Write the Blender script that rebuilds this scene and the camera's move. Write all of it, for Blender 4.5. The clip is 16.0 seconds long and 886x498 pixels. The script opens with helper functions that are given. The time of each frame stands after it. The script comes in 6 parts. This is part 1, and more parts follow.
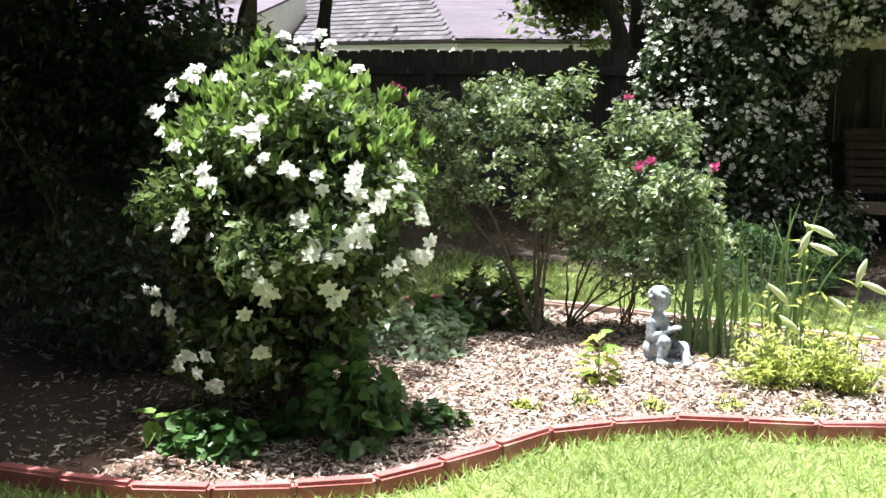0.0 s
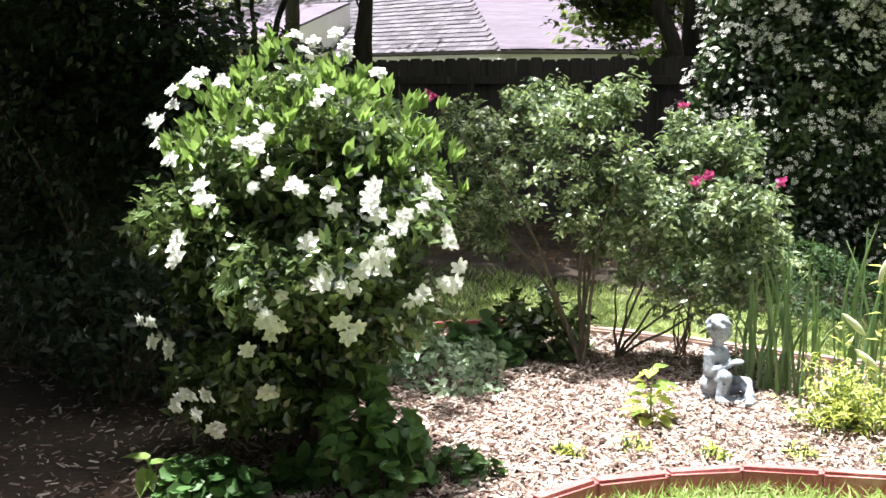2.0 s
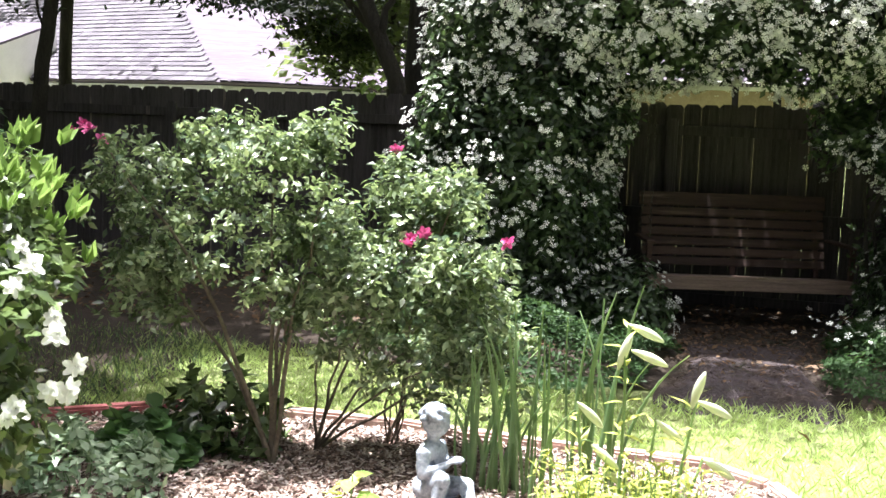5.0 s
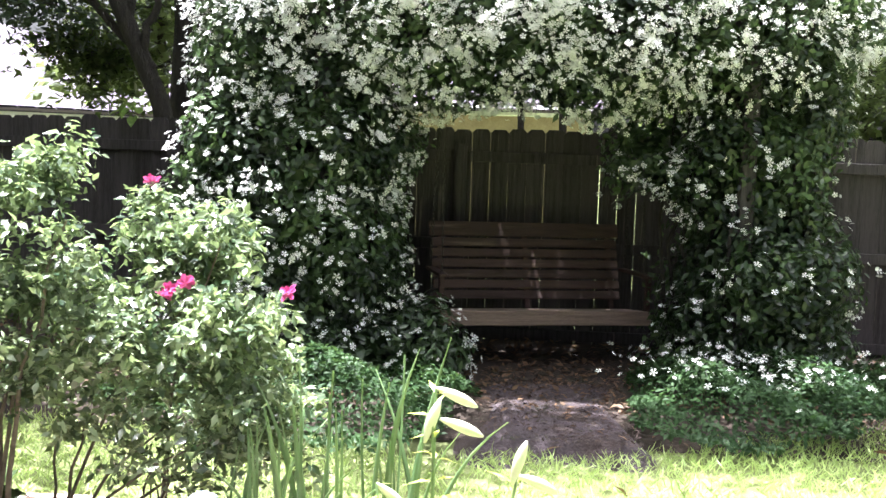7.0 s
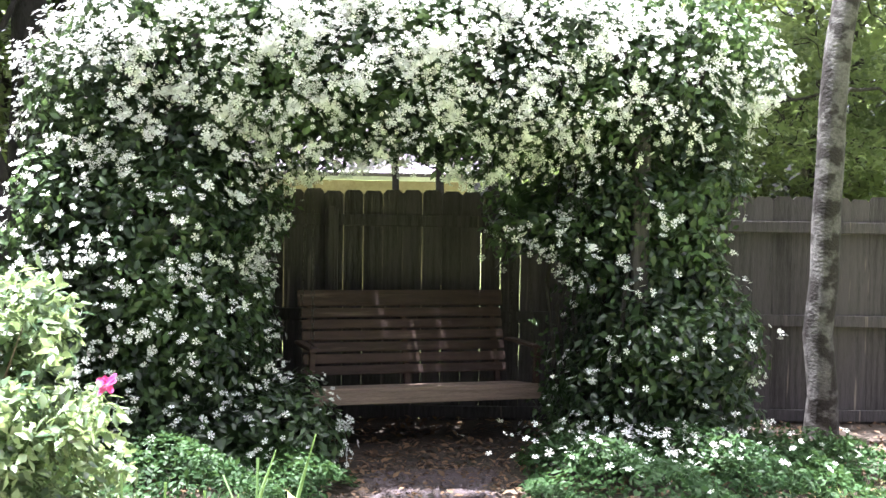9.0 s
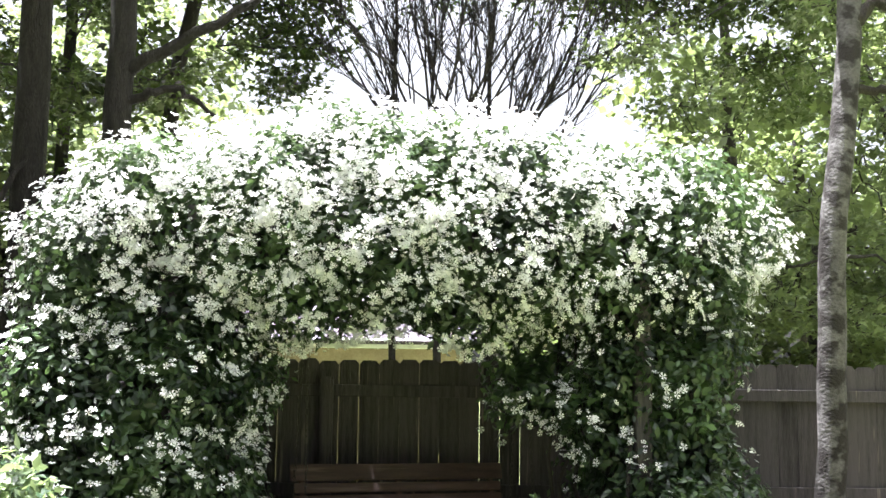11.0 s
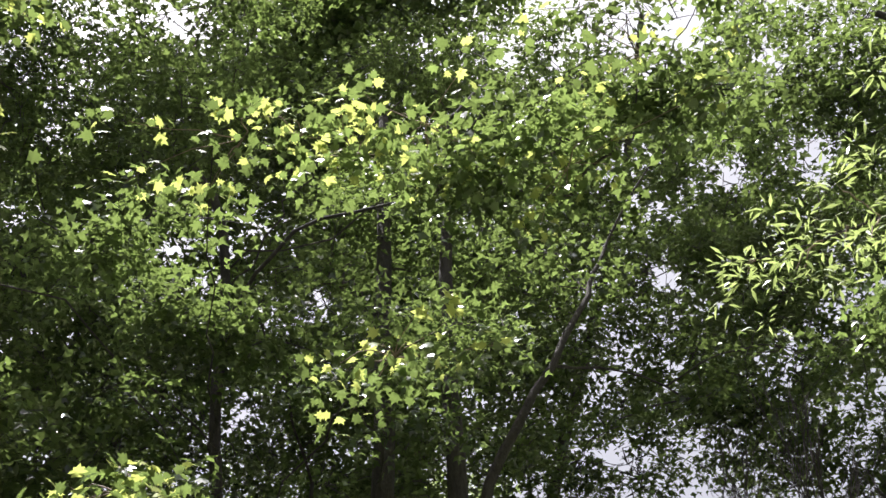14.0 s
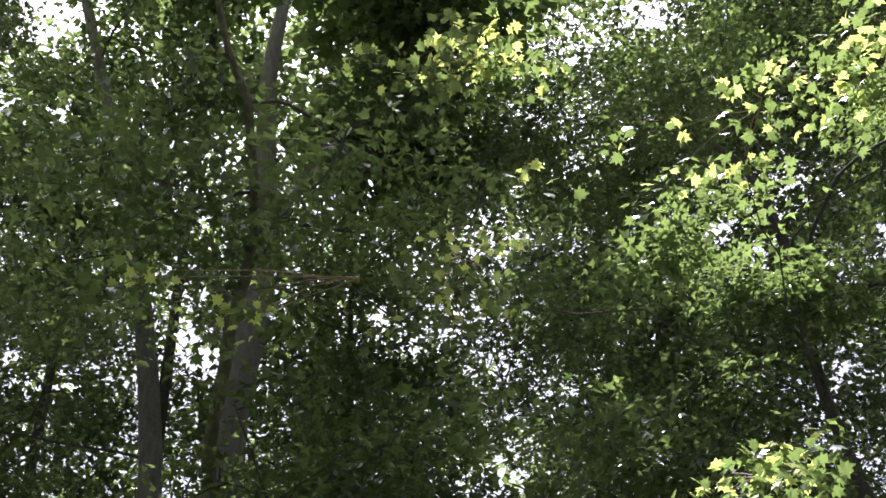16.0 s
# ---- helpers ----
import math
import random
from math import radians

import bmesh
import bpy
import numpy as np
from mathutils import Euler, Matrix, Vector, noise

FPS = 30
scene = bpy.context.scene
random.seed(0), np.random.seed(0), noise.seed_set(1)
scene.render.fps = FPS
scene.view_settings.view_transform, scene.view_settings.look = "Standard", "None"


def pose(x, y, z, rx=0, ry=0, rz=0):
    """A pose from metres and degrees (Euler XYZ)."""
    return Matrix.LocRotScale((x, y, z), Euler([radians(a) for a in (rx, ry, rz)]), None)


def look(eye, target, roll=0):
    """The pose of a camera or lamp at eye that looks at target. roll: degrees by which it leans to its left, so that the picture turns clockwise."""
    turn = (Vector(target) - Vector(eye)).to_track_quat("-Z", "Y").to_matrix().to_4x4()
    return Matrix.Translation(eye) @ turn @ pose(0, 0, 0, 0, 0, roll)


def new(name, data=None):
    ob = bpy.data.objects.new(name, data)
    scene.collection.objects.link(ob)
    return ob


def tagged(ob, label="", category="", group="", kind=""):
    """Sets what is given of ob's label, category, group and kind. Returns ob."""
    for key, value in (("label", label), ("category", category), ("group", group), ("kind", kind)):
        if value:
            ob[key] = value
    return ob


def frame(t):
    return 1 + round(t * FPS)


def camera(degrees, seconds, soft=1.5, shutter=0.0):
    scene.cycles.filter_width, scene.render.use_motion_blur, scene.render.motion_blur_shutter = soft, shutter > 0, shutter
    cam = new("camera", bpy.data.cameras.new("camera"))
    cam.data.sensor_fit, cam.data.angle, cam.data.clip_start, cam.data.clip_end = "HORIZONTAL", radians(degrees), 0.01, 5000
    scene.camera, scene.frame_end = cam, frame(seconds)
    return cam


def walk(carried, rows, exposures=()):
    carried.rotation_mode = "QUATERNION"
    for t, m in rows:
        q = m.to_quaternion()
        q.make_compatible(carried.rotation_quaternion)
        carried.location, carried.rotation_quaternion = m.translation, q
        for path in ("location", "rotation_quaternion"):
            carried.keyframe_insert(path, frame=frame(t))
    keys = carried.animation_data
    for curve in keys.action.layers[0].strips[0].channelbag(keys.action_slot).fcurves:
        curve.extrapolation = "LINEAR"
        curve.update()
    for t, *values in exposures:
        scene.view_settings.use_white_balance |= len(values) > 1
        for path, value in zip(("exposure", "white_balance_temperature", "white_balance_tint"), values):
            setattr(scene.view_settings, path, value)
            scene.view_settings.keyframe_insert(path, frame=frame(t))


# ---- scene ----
# ---- camera ----
cam = camera(43.51, 16.0, soft=1.5, shutter=0.0)
# seconds, eye, (turn to the left, tilt up, roll) in degrees
PATH = [
    (0, (0.749, -2.873, 1.629), (26.75, -9.49, 0.08)),
    (0.5, (0.694, -2.773, 1.611), (27.24, -9.43, 0.00)),
    (1, (0.655, -2.637, 1.597), (28.26, -9.23, -0.07)),
    (1.5, (0.612, -2.492, 1.594), (29.26, -9.06, -0.13)),
    (2, (0.554, -2.347, 1.588), (29.24, -8.82, -0.11)),
    (2.5, (0.472, -2.187, 1.594), (27.42, -8.71, 0.52)),
    (3, (0.384, -2.020, 1.598), (23.83, -8.42, 1.48)),
    (3.5, (0.340, -1.833, 1.592), (20.53, -7.60, 2.50)),
    (4, (0.344, -1.652, 1.586), (17.94, -7.31, 2.82)),
    (4.2, (0.353, -1.584, 1.577), (17.24, -7.34, 2.53)),
    (6.3, (0.199, -0.784, 1.577), (10.12, -5.18, 2.39)),
    (6.5, (0.190, -0.724, 1.574), (8.48, -5.04, 2.29)),
    (7, (0.158, -0.558, 1.573), (4.19, -4.97, 1.92)),
    (7.5, (0.145, -0.367, 1.555), (0.48, -4.79, 1.39)),
    (8, (0.160, -0.154, 1.524), (-1.29, -3.76, 1.53)),
    (8.2, (0.181, -0.063, 1.508), (-1.40, -2.96, 1.44)),
    (10.3, (0.094, 0.214, 1.564), (-3.03, 2.23, 0.41)),
    (10.5, (0.108, 0.225, 1.560), (-2.81, 3.59, 0.50)),
    (11, (0.149, 0.253, 1.558), (-2.15, 7.26, 0.72)),
    (11.5, (0.172, 0.270, 1.558), (-0.97, 11.98, 0.82)),
    (12, (0.204, 0.263, 1.552), (1.48, 17.64, -0.07)),
    (12.5, (0.237, 0.247, 1.552), (4.57, 23.91, -1.58)),
    (13, (0.243, 0.208, 1.569), (7.43, 29.66, -2.78)),
    (13.5, (0.239, 0.167, 1.593), (10.17, 34.13, -3.93)),
    (14, (0.262, 0.111, 1.610), (14.73, 36.96, -4.80)),
    (14.5, (0.273, 0.033, 1.622), (22.87, 38.22, -4.81)),
    (15, (0.276, -0.040, 1.620), (32.07, 38.43, -4.22)),
    (15.5, (0.289, -0.075, 1.597), (40.89, 38.17, -3.40)),
    (16, (0.293, -0.093, 1.583), (49.13, 37.47, -2.58)),
]


def aimed(eye, turn):
    a, b = radians(turn[0]), radians(turn[1])
    target = Vector(eye) + Vector((-math.sin(a) * math.cos(b), math.cos(a) * math.cos(b), math.sin(b)))
    return look(eye, target, turn[2])


walk(cam, [(t, aimed(eye, turn)) for t, eye, turn in PATH], exposures=[(0.0, 1.63, 6500, 4), (2.0, 1.80, 6500, 7), (3.5, 1.84, 6500, 8), (7.0, 2.8, 6050, 14), (8.2, 3.12, 6000, 14), (10.5, 3.35, 6000, 14), (11.0, 2.95, 6150, 13), (11.5, 2.55, 6400, 12), (12.5, 1.93, 6700, 9), (14.0, 1.63, 6300, 15), (15.0, 1.85, 6050, 18), (16.0, 2.02, 5950, 20)])

# ---- world and sun ----
TO_SUN = Vector((-0.18, 0.09, 0.97)).normalized()
world = bpy.data.worlds.new("daylight")
scene.world = world
world.use_nodes = True
wn = world.node_tree.nodes
sky = wn.new("ShaderNodeTexSky")
sky.sky_type = "NISHITA"
sky.sun_disc = False
sky.sun_elevation = math.asin(TO_SUN.z)
sky.sun_rotation = math.atan2(TO_SUN.x, TO_SUN.y)
sky.air_density = 0.75
sky.dust_density = 10.0
haze = wn.new("ShaderNodeHueSaturation")
haze.inputs["Saturation"].default_value = 0.3
world.node_tree.links.new(sky.outputs[0], haze.inputs["Color"])
world.node_tree.links.new(haze.outputs[0], wn["Background"].inputs[0])
wn["Background"].inputs[1].default_value = 0.074
sun = new("sun", bpy.data.lights.new("sun", "SUN"))
sun.data.energy = 5.0
sun.data.angle = radians(0.53)
sun.data.color = (1.0, 0.975, 0.93)
sun.matrix_world = look(TO_SUN * 60, (0, 0, 0))

rng = np.random.default_rng(7)


# ---- materials ----
def new_mat(name):
    m = bpy.data.materials.new(name)
    m.use_nodes = True
    return m, m.node_tree.nodes, m.node_tree.links, m.node_tree.nodes["Principled BSDF"]


def mixed(nt, ln, fac, a, b):
    r = nt.new("ShaderNodeValToRGB")
    r.color_ramp.elements[0].color = (*a, 1)
    r.color_ramp.elements[1].color = (*b, 1)
    ln.new(fac, r.inputs[0])
    return r


def surface(name, dark, light, rough=0.8, scale=6.0, fine=60.0, bump=0.3, stretch=(1, 1, 1), metal=0.0, spots=None, per_object=0.25, depth=0.01):
    """Two scales of colour variation, a shift per object and a fine relief."""
    m, nt, ln, bs = new_mat(name)
    co = nt.new("ShaderNodeTexCoord")
    mp = nt.new("ShaderNodeMapping")
    mp.inputs["Scale"].default_value = stretch
    info = nt.new("ShaderNodeObjectInfo")
    off = nt.new("ShaderNodeVectorMath")
    off.operation = "MULTIPLY_ADD"
    ln.new(info.outputs["Random"], off.inputs[0])
    off.inputs[1].default_value = (37, 19, 53)
    ln.new(co.outputs["Object"], off.inputs[2])
    ln.new(off.outputs[0], mp.inputs[0])
    n1, n2 = nt.new("ShaderNodeTexNoise"), nt.new("ShaderNodeTexNoise")
    n1.inputs["Scale"].default_value, n2.inputs["Scale"].default_value = scale, fine
    n1.inputs["Detail"].default_value, n2.inputs["Detail"].default_value = 5, 6
    ln.new(mp.outputs[0], n1.inputs["Vector"])
    ln.new(mp.outputs[0], n2.inputs["Vector"])
    add = nt.new("ShaderNodeMath")
    add.operation = "MULTIPLY_ADD"
    ln.new(n1.outputs["Fac"], add.inputs[0])
    add.inputs[1].default_value = 1.5
    sub = nt.new("ShaderNodeMath")
    sub.operation = "MULTIPLY_ADD"
    ln.new(n2.outputs["Fac"], sub.inputs[0])
    sub.inputs[1].default_value, sub.inputs[2].default_value = 1.3, -0.9
    ln.new(sub.outputs[0], add.inputs[2])
    ob = nt.new("ShaderNodeMath")
    ob.operation = "MULTIPLY_ADD"
    ln.new(info.outputs["Random"], ob.inputs[0])
    ob.inputs[1].default_value = per_object
    ln.new(add.outputs[0], ob.inputs[2])
    r = mixed(nt, ln, ob.outputs[0], dark, light)
    out = r.outputs[0]
    if spots:
        colour, size, low, high = spots
        n3 = nt.new("ShaderNodeTexNoise")
        n3.inputs["Scale"].default_value = size
        n3.inputs["Detail"].default_value = 4
        ln.new(mp.outputs[0], n3.inputs["Vector"])
        rr = mixed(nt, ln, n3.outputs["Fac"], (0, 0, 0), (1, 1, 1))
        rr.color_ramp.elements[0].position, rr.color_ramp.elements[1].position = low, high
        mx = nt.new("ShaderNodeMix")
        mx.data_type = "RGBA"
        ln.new(rr.outputs[0], mx.inputs[0])
        ln.new(out, mx.inputs[6])
        mx.inputs[7].default_value = (*colour, 1)
        out = mx.outputs[2]
    ln.new(out, bs.inputs["Base Color"])
    bs.inputs["Roughness"].default_value = rough
    bs.inputs["Metallic"].default_value = metal
    if bump:
        b = nt.new("ShaderNodeBump")
        b.inputs["Strength"].default_value = bump
        b.inputs["Distance"].default_value = depth
        ln.new(add.outputs[0], b.inputs["Height"])
        ln.new(b.outputs[0], bs.inputs["Normal"])
    return m


def foliage(name, dark, light, through_colour, amount=0.4, rough=0.45, patch=1.2, spec=0.5, skew=1.0):
    """Leaves: colour by leaf and by patch, some light let through. skew: above one, most leaves are dark and a few light."""
    dark, light, through_colour = (tuple(0.80 * c + 0.20 * (0.3 * q[0] + 0.6 * q[1] + 0.1 * q[2]) for c in q) for q in (dark, light, through_colour))
    m, nt, ln, bs = new_mat(name)
    geo = nt.new("ShaderNodeNewGeometry")
    co = nt.new("ShaderNodeTexCoord")
    n1 = nt.new("ShaderNodeTexNoise")
    n1.inputs["Scale"].default_value = patch
    ln.new(co.outputs["Object"], n1.inputs["Vector"])
    add = nt.new("ShaderNodeMath")
    add.operation = "MULTIPLY_ADD"
    ln.new(geo.outputs["Random Per Island"], add.inputs[0])
    add.inputs[1].default_value = 0.75
    sub = nt.new("ShaderNodeMath")
    sub.operation = "MULTIPLY_ADD"
    ln.new(n1.outputs["Fac"], sub.inputs[0])
    sub.inputs[1].default_value, sub.inputs[2].default_value = 2.0, -0.9
    ln.new(sub.outputs[0], add.inputs[2])
    # skewed tones put sun flecks and deep shade into the leaf colour
    share = nt.new("ShaderNodeMath")
    share.operation = "POWER"
    share.use_clamp = True
    add.use_clamp = True
    ln.new(add.outputs[0], share.inputs[0])
    share.inputs[1].default_value = skew
    r = mixed(nt, ln, share.outputs[0], dark, light)
    ln.new(r.outputs[0], bs.inputs["Base Color"])
    bs.inputs["Roughness"].default_value = rough
    bs.inputs["Specular IOR Level"].default_value = spec
    tr = nt.new("ShaderNodeBsdfTranslucent")
    rt = mixed(nt, ln, share.outputs[0], tuple(c * 0.7 for c in through_colour), through_colour)
    ln.new(rt.outputs[0], tr.inputs[0])
    mx = nt.new("ShaderNodeMixShader")
    mx.inputs[0].default_value = amount
    ln.new(bs.outputs[0], mx.inputs[1])
    ln.new(tr.outputs[0], mx.inputs[2])
    ln.new(mx.outputs[0], nt["Material Output"].inputs[0])
    return m


M_LITTER = surface("fine_mulch", (0.055, 0.028, 0.020), (0.24, 0.155, 0.125), 0.95, 9, 70, 0.8, depth=0.02)
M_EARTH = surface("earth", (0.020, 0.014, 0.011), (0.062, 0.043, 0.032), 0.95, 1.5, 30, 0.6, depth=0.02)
M_TURF = surface("turf_soil", (0.09, 0.11, 0.045), (0.20, 0.23, 0.085), 0.95, 1.2, 45, 0.5)
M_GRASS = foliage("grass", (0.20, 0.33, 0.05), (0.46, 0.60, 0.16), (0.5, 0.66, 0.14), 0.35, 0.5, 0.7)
# lawn grass again, with the shade beside the bed put into its green
M_SHADEGRASS = foliage("shade_toned_grass", (0.05, 0.10, 0.03), (0.13, 0.21, 0.06), (0.15, 0.26, 0.06), 0.3, 0.6, 0.7)
M_BRICK = surface("red_concrete", (0.26, 0.075, 0.08), (0.42, 0.145, 0.145), 0.85, 5, 90, 0.35, spots=((0.50, 0.30, 0.27), 8, 0.58, 0.74))
# edging concrete again, with full sun put into a paler colour
M_BRICKLIT = surface("sunlit_concrete", (0.30, 0.17, 0.15), (0.52, 0.38, 0.34), 0.85, 5, 90, 0.35, spots=((0.55, 0.45, 0.41), 8, 0.5, 0.7))
M_PAVER = surface("old_paver", (0.035, 0.025, 0.024), (0.10, 0.07, 0.062), 0.9, 7, 80, 0.4, spots=((0.05, 0.06, 0.03), 3.5, 0.55, 0.7))
M_FENCE = surface("weathered_cedar", (0.016, 0.0135, 0.0145), (0.090, 0.078, 0.084), 0.9, 4, 35, 0.45, stretch=(9, 9, 0.5), spots=((0.26, 0.22, 0.19), 2.2, 0.66, 0.76), per_object=0.45)
M_SWING = surface("stained_swing_wood", (0.026, 0.0125, 0.0105), (0.080, 0.041, 0.034), 0.65, 5, 50, 0.3, stretch=(0.6, 9, 9), spots=((0.16, 0.11, 0.09), 3.0, 0.62, 0.78), per_object=0.35)
# swing wood again, paler to paint light on the seat
M_SEAT = surface("lit_swing_wood", (0.12, 0.078, 0.062), (0.32, 0.23, 0.19), 0.7, 5, 50, 0.3, stretch=(0.6, 9, 9), per_object=0.4)
M_CHAIN = surface("dull_steel", (0.05, 0.045, 0.04), (0.13, 0.12, 0.11), 0.55, 30, 200, 0.1, metal=0.9)
M_STONE = surface("blue_grey_statue", (0.14, 0.17, 0.22), (0.46, 0.51, 0.60), 0.75, 14, 80, 0.35, spots=((0.09, 0.11, 0.14), 22, 0.6, 0.7))
M_BARK = surface("grey_brown_bark", (0.011, 0.009, 0.008), (0.055, 0.046, 0.04), 0.95, 7, 40, 1.0, stretch=(3, 3, 0.7), depth=0.03)
M_GREYBARK = surface("grey_bark", (0.04, 0.036, 0.034), (0.17, 0.155, 0.145), 0.95, 6, 40, 1.0, stretch=(3, 3, 0.8), depth=0.03)
M_BIRCH = surface("pale_bark", (0.026, 0.022, 0.021), (0.13, 0.123, 0.122), 0.85, 5, 40, 0.35, stretch=(1, 1, 1.3), spots=((0.015, 0.011, 0.010), 6, 0.45, 0.55), depth=0.02)
M_TWIG = surface("twig", (0.05, 0.035, 0.025), (0.20, 0.15, 0.11), 0.9, 12, 60, 0.4)
M_ROOF = surface("shingle_roof", (0.064, 0.050, 0.076), (0.128, 0.103, 0.148), 0.9, 2.5, 11, 0.5, stretch=(0.3, 0.3, 5))
M_WHITE = surface("white_paint", (0.66, 0.65, 0.62), (0.82, 0.81, 0.79), 0.6, 3, 40, 0.1)
M_WALL = surface("tan_brick_wall", (0.30, 0.23, 0.18), (0.45, 0.36, 0.29), 0.9, 5, 40, 0.3)
M_GLASS = surface("dark_pane", (0.02, 0.025, 0.03), (0.06, 0.07, 0.08), 0.1, 2, 9, 0.0)

M_JASMINE = foliage("jasmine_leaf", (0.007, 0.020, 0.008), (0.085, 0.155, 0.048), (0.16, 0.29, 0.055), 0.24, 0.28, 1.6, 0.5, 1.6)
M_JASFLOWER = foliage("jasmine_flower", (0.88, 0.88, 0.86), (0.95, 0.95, 0.94), (0.92, 0.92, 0.90), 0.35, 0.6, 3)
M_GARDENIA = foliage("gardenia_leaf", (0.008, 0.028, 0.009), (0.15, 0.23, 0.065), (0.22, 0.34, 0.06), 0.22, 0.2, 5.0, 1.0)
M_NEWLEAF = foliage("young_gardenia_leaf", (0.09, 0.20, 0.02), (0.27, 0.43, 0.07), (0.34, 0.54, 0.07), 0.38, 0.26, 4.0, 0.8)
M_PETAL = foliage("gardenia_petal", (0.90, 0.90, 0.89), (0.95, 0.95, 0.95), (0.93, 0.93, 0.92), 0.3, 0.5, 4)
M_OLDPETAL = foliage("faded_petal", (0.55, 0.45, 0.22), (0.75, 0.66, 0.42), (0.6, 0.5, 0.25), 0.3, 0.6, 4)
# the light end carries the sun's glare on rose leaves as colour
M_ROSELEAF = foliage("rose_leaf", (0.014, 0.046, 0.022), (0.50, 0.62, 0.36), (0.40, 0.56, 0.15), 0.28, 0.22, 6.0, 1.0, 1.9)
M_CANE = surface("rose_cane", (0.05, 0.042, 0.032), (0.17, 0.14, 0.105), 0.9, 12, 60, 0.4)
M_IVY = foliage("ivy_leaf", (0.014, 0.05, 0.012), (0.038, 0.10, 0.02), (0.10, 0.21, 0.035), 0.25, 0.55, 2.0, 0.25)
M_ROSE = foliage("rose_petal", (0.48, 0.015, 0.18), (0.75, 0.07, 0.36), (0.65, 0.04, 0.25), 0.3, 0.5, 4)
M_IRIS = foliage("iris_leaf", (0.12, 0.25, 0.08), (0.29, 0.45, 0.17), (0.38, 0.58, 0.15), 0.3, 0.4, 3)
M_BUD = foliage("lily_bud", (0.62, 0.68, 0.45), (0.80, 0.83, 0.66), (0.7, 0.75, 0.45), 0.3, 0.45, 4)
M_GOLD = foliage("lime_leaf", (0.30, 0.38, 0.03), (0.58, 0.64, 0.06), (0.7, 0.76, 0.08), 0.4, 0.5, 3)
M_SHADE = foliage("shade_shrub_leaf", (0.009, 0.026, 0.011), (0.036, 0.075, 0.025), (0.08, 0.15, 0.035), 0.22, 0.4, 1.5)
M_COVER = foliage("groundcover_leaf", (0.03, 0.10, 0.02), (0.10, 0.24, 0.05), (0.2, 0.4, 0.06), 0.3, 0.4, 2.0)
# near-black to light range paints canopy shade and sun flecks leaf by leaf
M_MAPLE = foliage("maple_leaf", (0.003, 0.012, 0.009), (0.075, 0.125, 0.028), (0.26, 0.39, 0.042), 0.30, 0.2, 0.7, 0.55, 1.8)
# maple leaf again, with sun shining through put into its colour
M_MAPLELIT = foliage("sunlit_maple_leaf", (0.10, 0.15, 0.015), (0.30, 0.35, 0.035), (0.52, 0.60, 0.06), 0.5, 0.33, 1.0)
M_FARLEAF = foliage("far_leaf", (0.022, 0.045, 0.015), (0.145, 0.20, 0.06), (0.30, 0.40, 0.09), 0.4, 0.5, 0.4, 0.5, 1.3)
M_DEADLEAF = foliage("fallen_leaf", (0.06, 0.03, 0.015), (0.24, 0.13, 0.055), (0.2, 0.1, 0.03), 0.2, 0.7, 5)


# ---- mesh tools ----
def link_mesh(name, V, F, mat, parent=None, label="", smooth=False):
    V = np.asarray(V, dtype=np.float32).reshape(-1, 3)
    F = np.asarray(F, dtype=np.int32)
    me = bpy.data.meshes.new(name)
    n, k = F.shape
    me.vertices.add(len(V))
    me.vertices.foreach_set("co", V.ravel())
    me.loops.add(n * k)
    me.loops.foreach_set("vertex_index", F.ravel())
    me.polygons.add(n)
    me.polygons.foreach_set("loop_start", np.arange(0, n * k, k, dtype=np.int32))
    me.polygons.foreach_set("loop_total", np.full(n, k, dtype=np.int32))
    if smooth:
        me.polygons.foreach_set("use_smooth", np.ones(n, dtype=bool))
    me.update()
    me.validate()
    me.materials.append(mat)
    ob = new(name, me)
    if parent:
        ob.parent = parent
    if label:
        tagged(ob, label=label)
    return ob


def again(name, data, parent, m):
    """One more piece on the same mesh."""
    ob = new(name, data)
    ob.parent = parent
    ob.matrix_basis = m
    return ob


def part(name, bm, mat, parent=None, label="", smooth=False):
    me = bpy.data.meshes.new(name)
    bm.to_mesh(me)
    bm.free()
    me.materials.append(mat)
    if smooth:
        me.polygons.foreach_set("use_smooth", np.ones(len(me.polygons), dtype=bool))
    ob = new(name, me)
    if parent:
        ob.parent = parent
    if label:
        tagged(ob, label=label)
    return ob


def thing(name, label, category, group="", kind="", at=(0, 0, 0)):
    ob = new(name)
    ob.location = at
    return tagged(ob, label, category, group, kind)


def block(x, y, z, bevel=0.006, segs=1, jitter=0.0):
    """A bevelled block of that size, centred."""
    bm = bmesh.new()
    bmesh.ops.create_cube(bm, size=1)
    bmesh.ops.scale(bm, vec=(x, y, z), verts=bm.verts)
    if bevel:
        bmesh.ops.bevel(bm, geom=bm.edges[:], offset=bevel, segments=segs, affect="EDGES")
    if jitter:
        for v in bm.verts:
            v.co += Vector((random.uniform(-1, 1), random.uniform(-1, 1), random.uniform(-1, 1))) * jitter
    return bm


def unit(v):
    v = np.asarray(v, float)
    return v / np.maximum(np.linalg.norm(v, axis=-1, keepdims=True), 1e-9)


def frames_from(normals, spin, along=None):
    """Rotation matrices whose z is the normal and whose x is turned by spin, or lies near along."""
    n = unit(normals)
    ref = np.where(np.abs(n[:, 2:3]) < 0.95, np.array([[0, 0, 1.0]]), np.array([[1.0, 0, 0]]))
    if along is not None:
        x = unit(along - (along * n).sum(1, keepdims=True) * n)
        y = np.cross(n, x)
    else:
        a = unit(np.cross(ref, n))
        b = np.cross(n, a)
        x = a * np.cos(spin)[:, None] + b * np.sin(spin)[:, None]
        y = np.cross(n, x)
    return np.stack([x, y, n], axis=2)


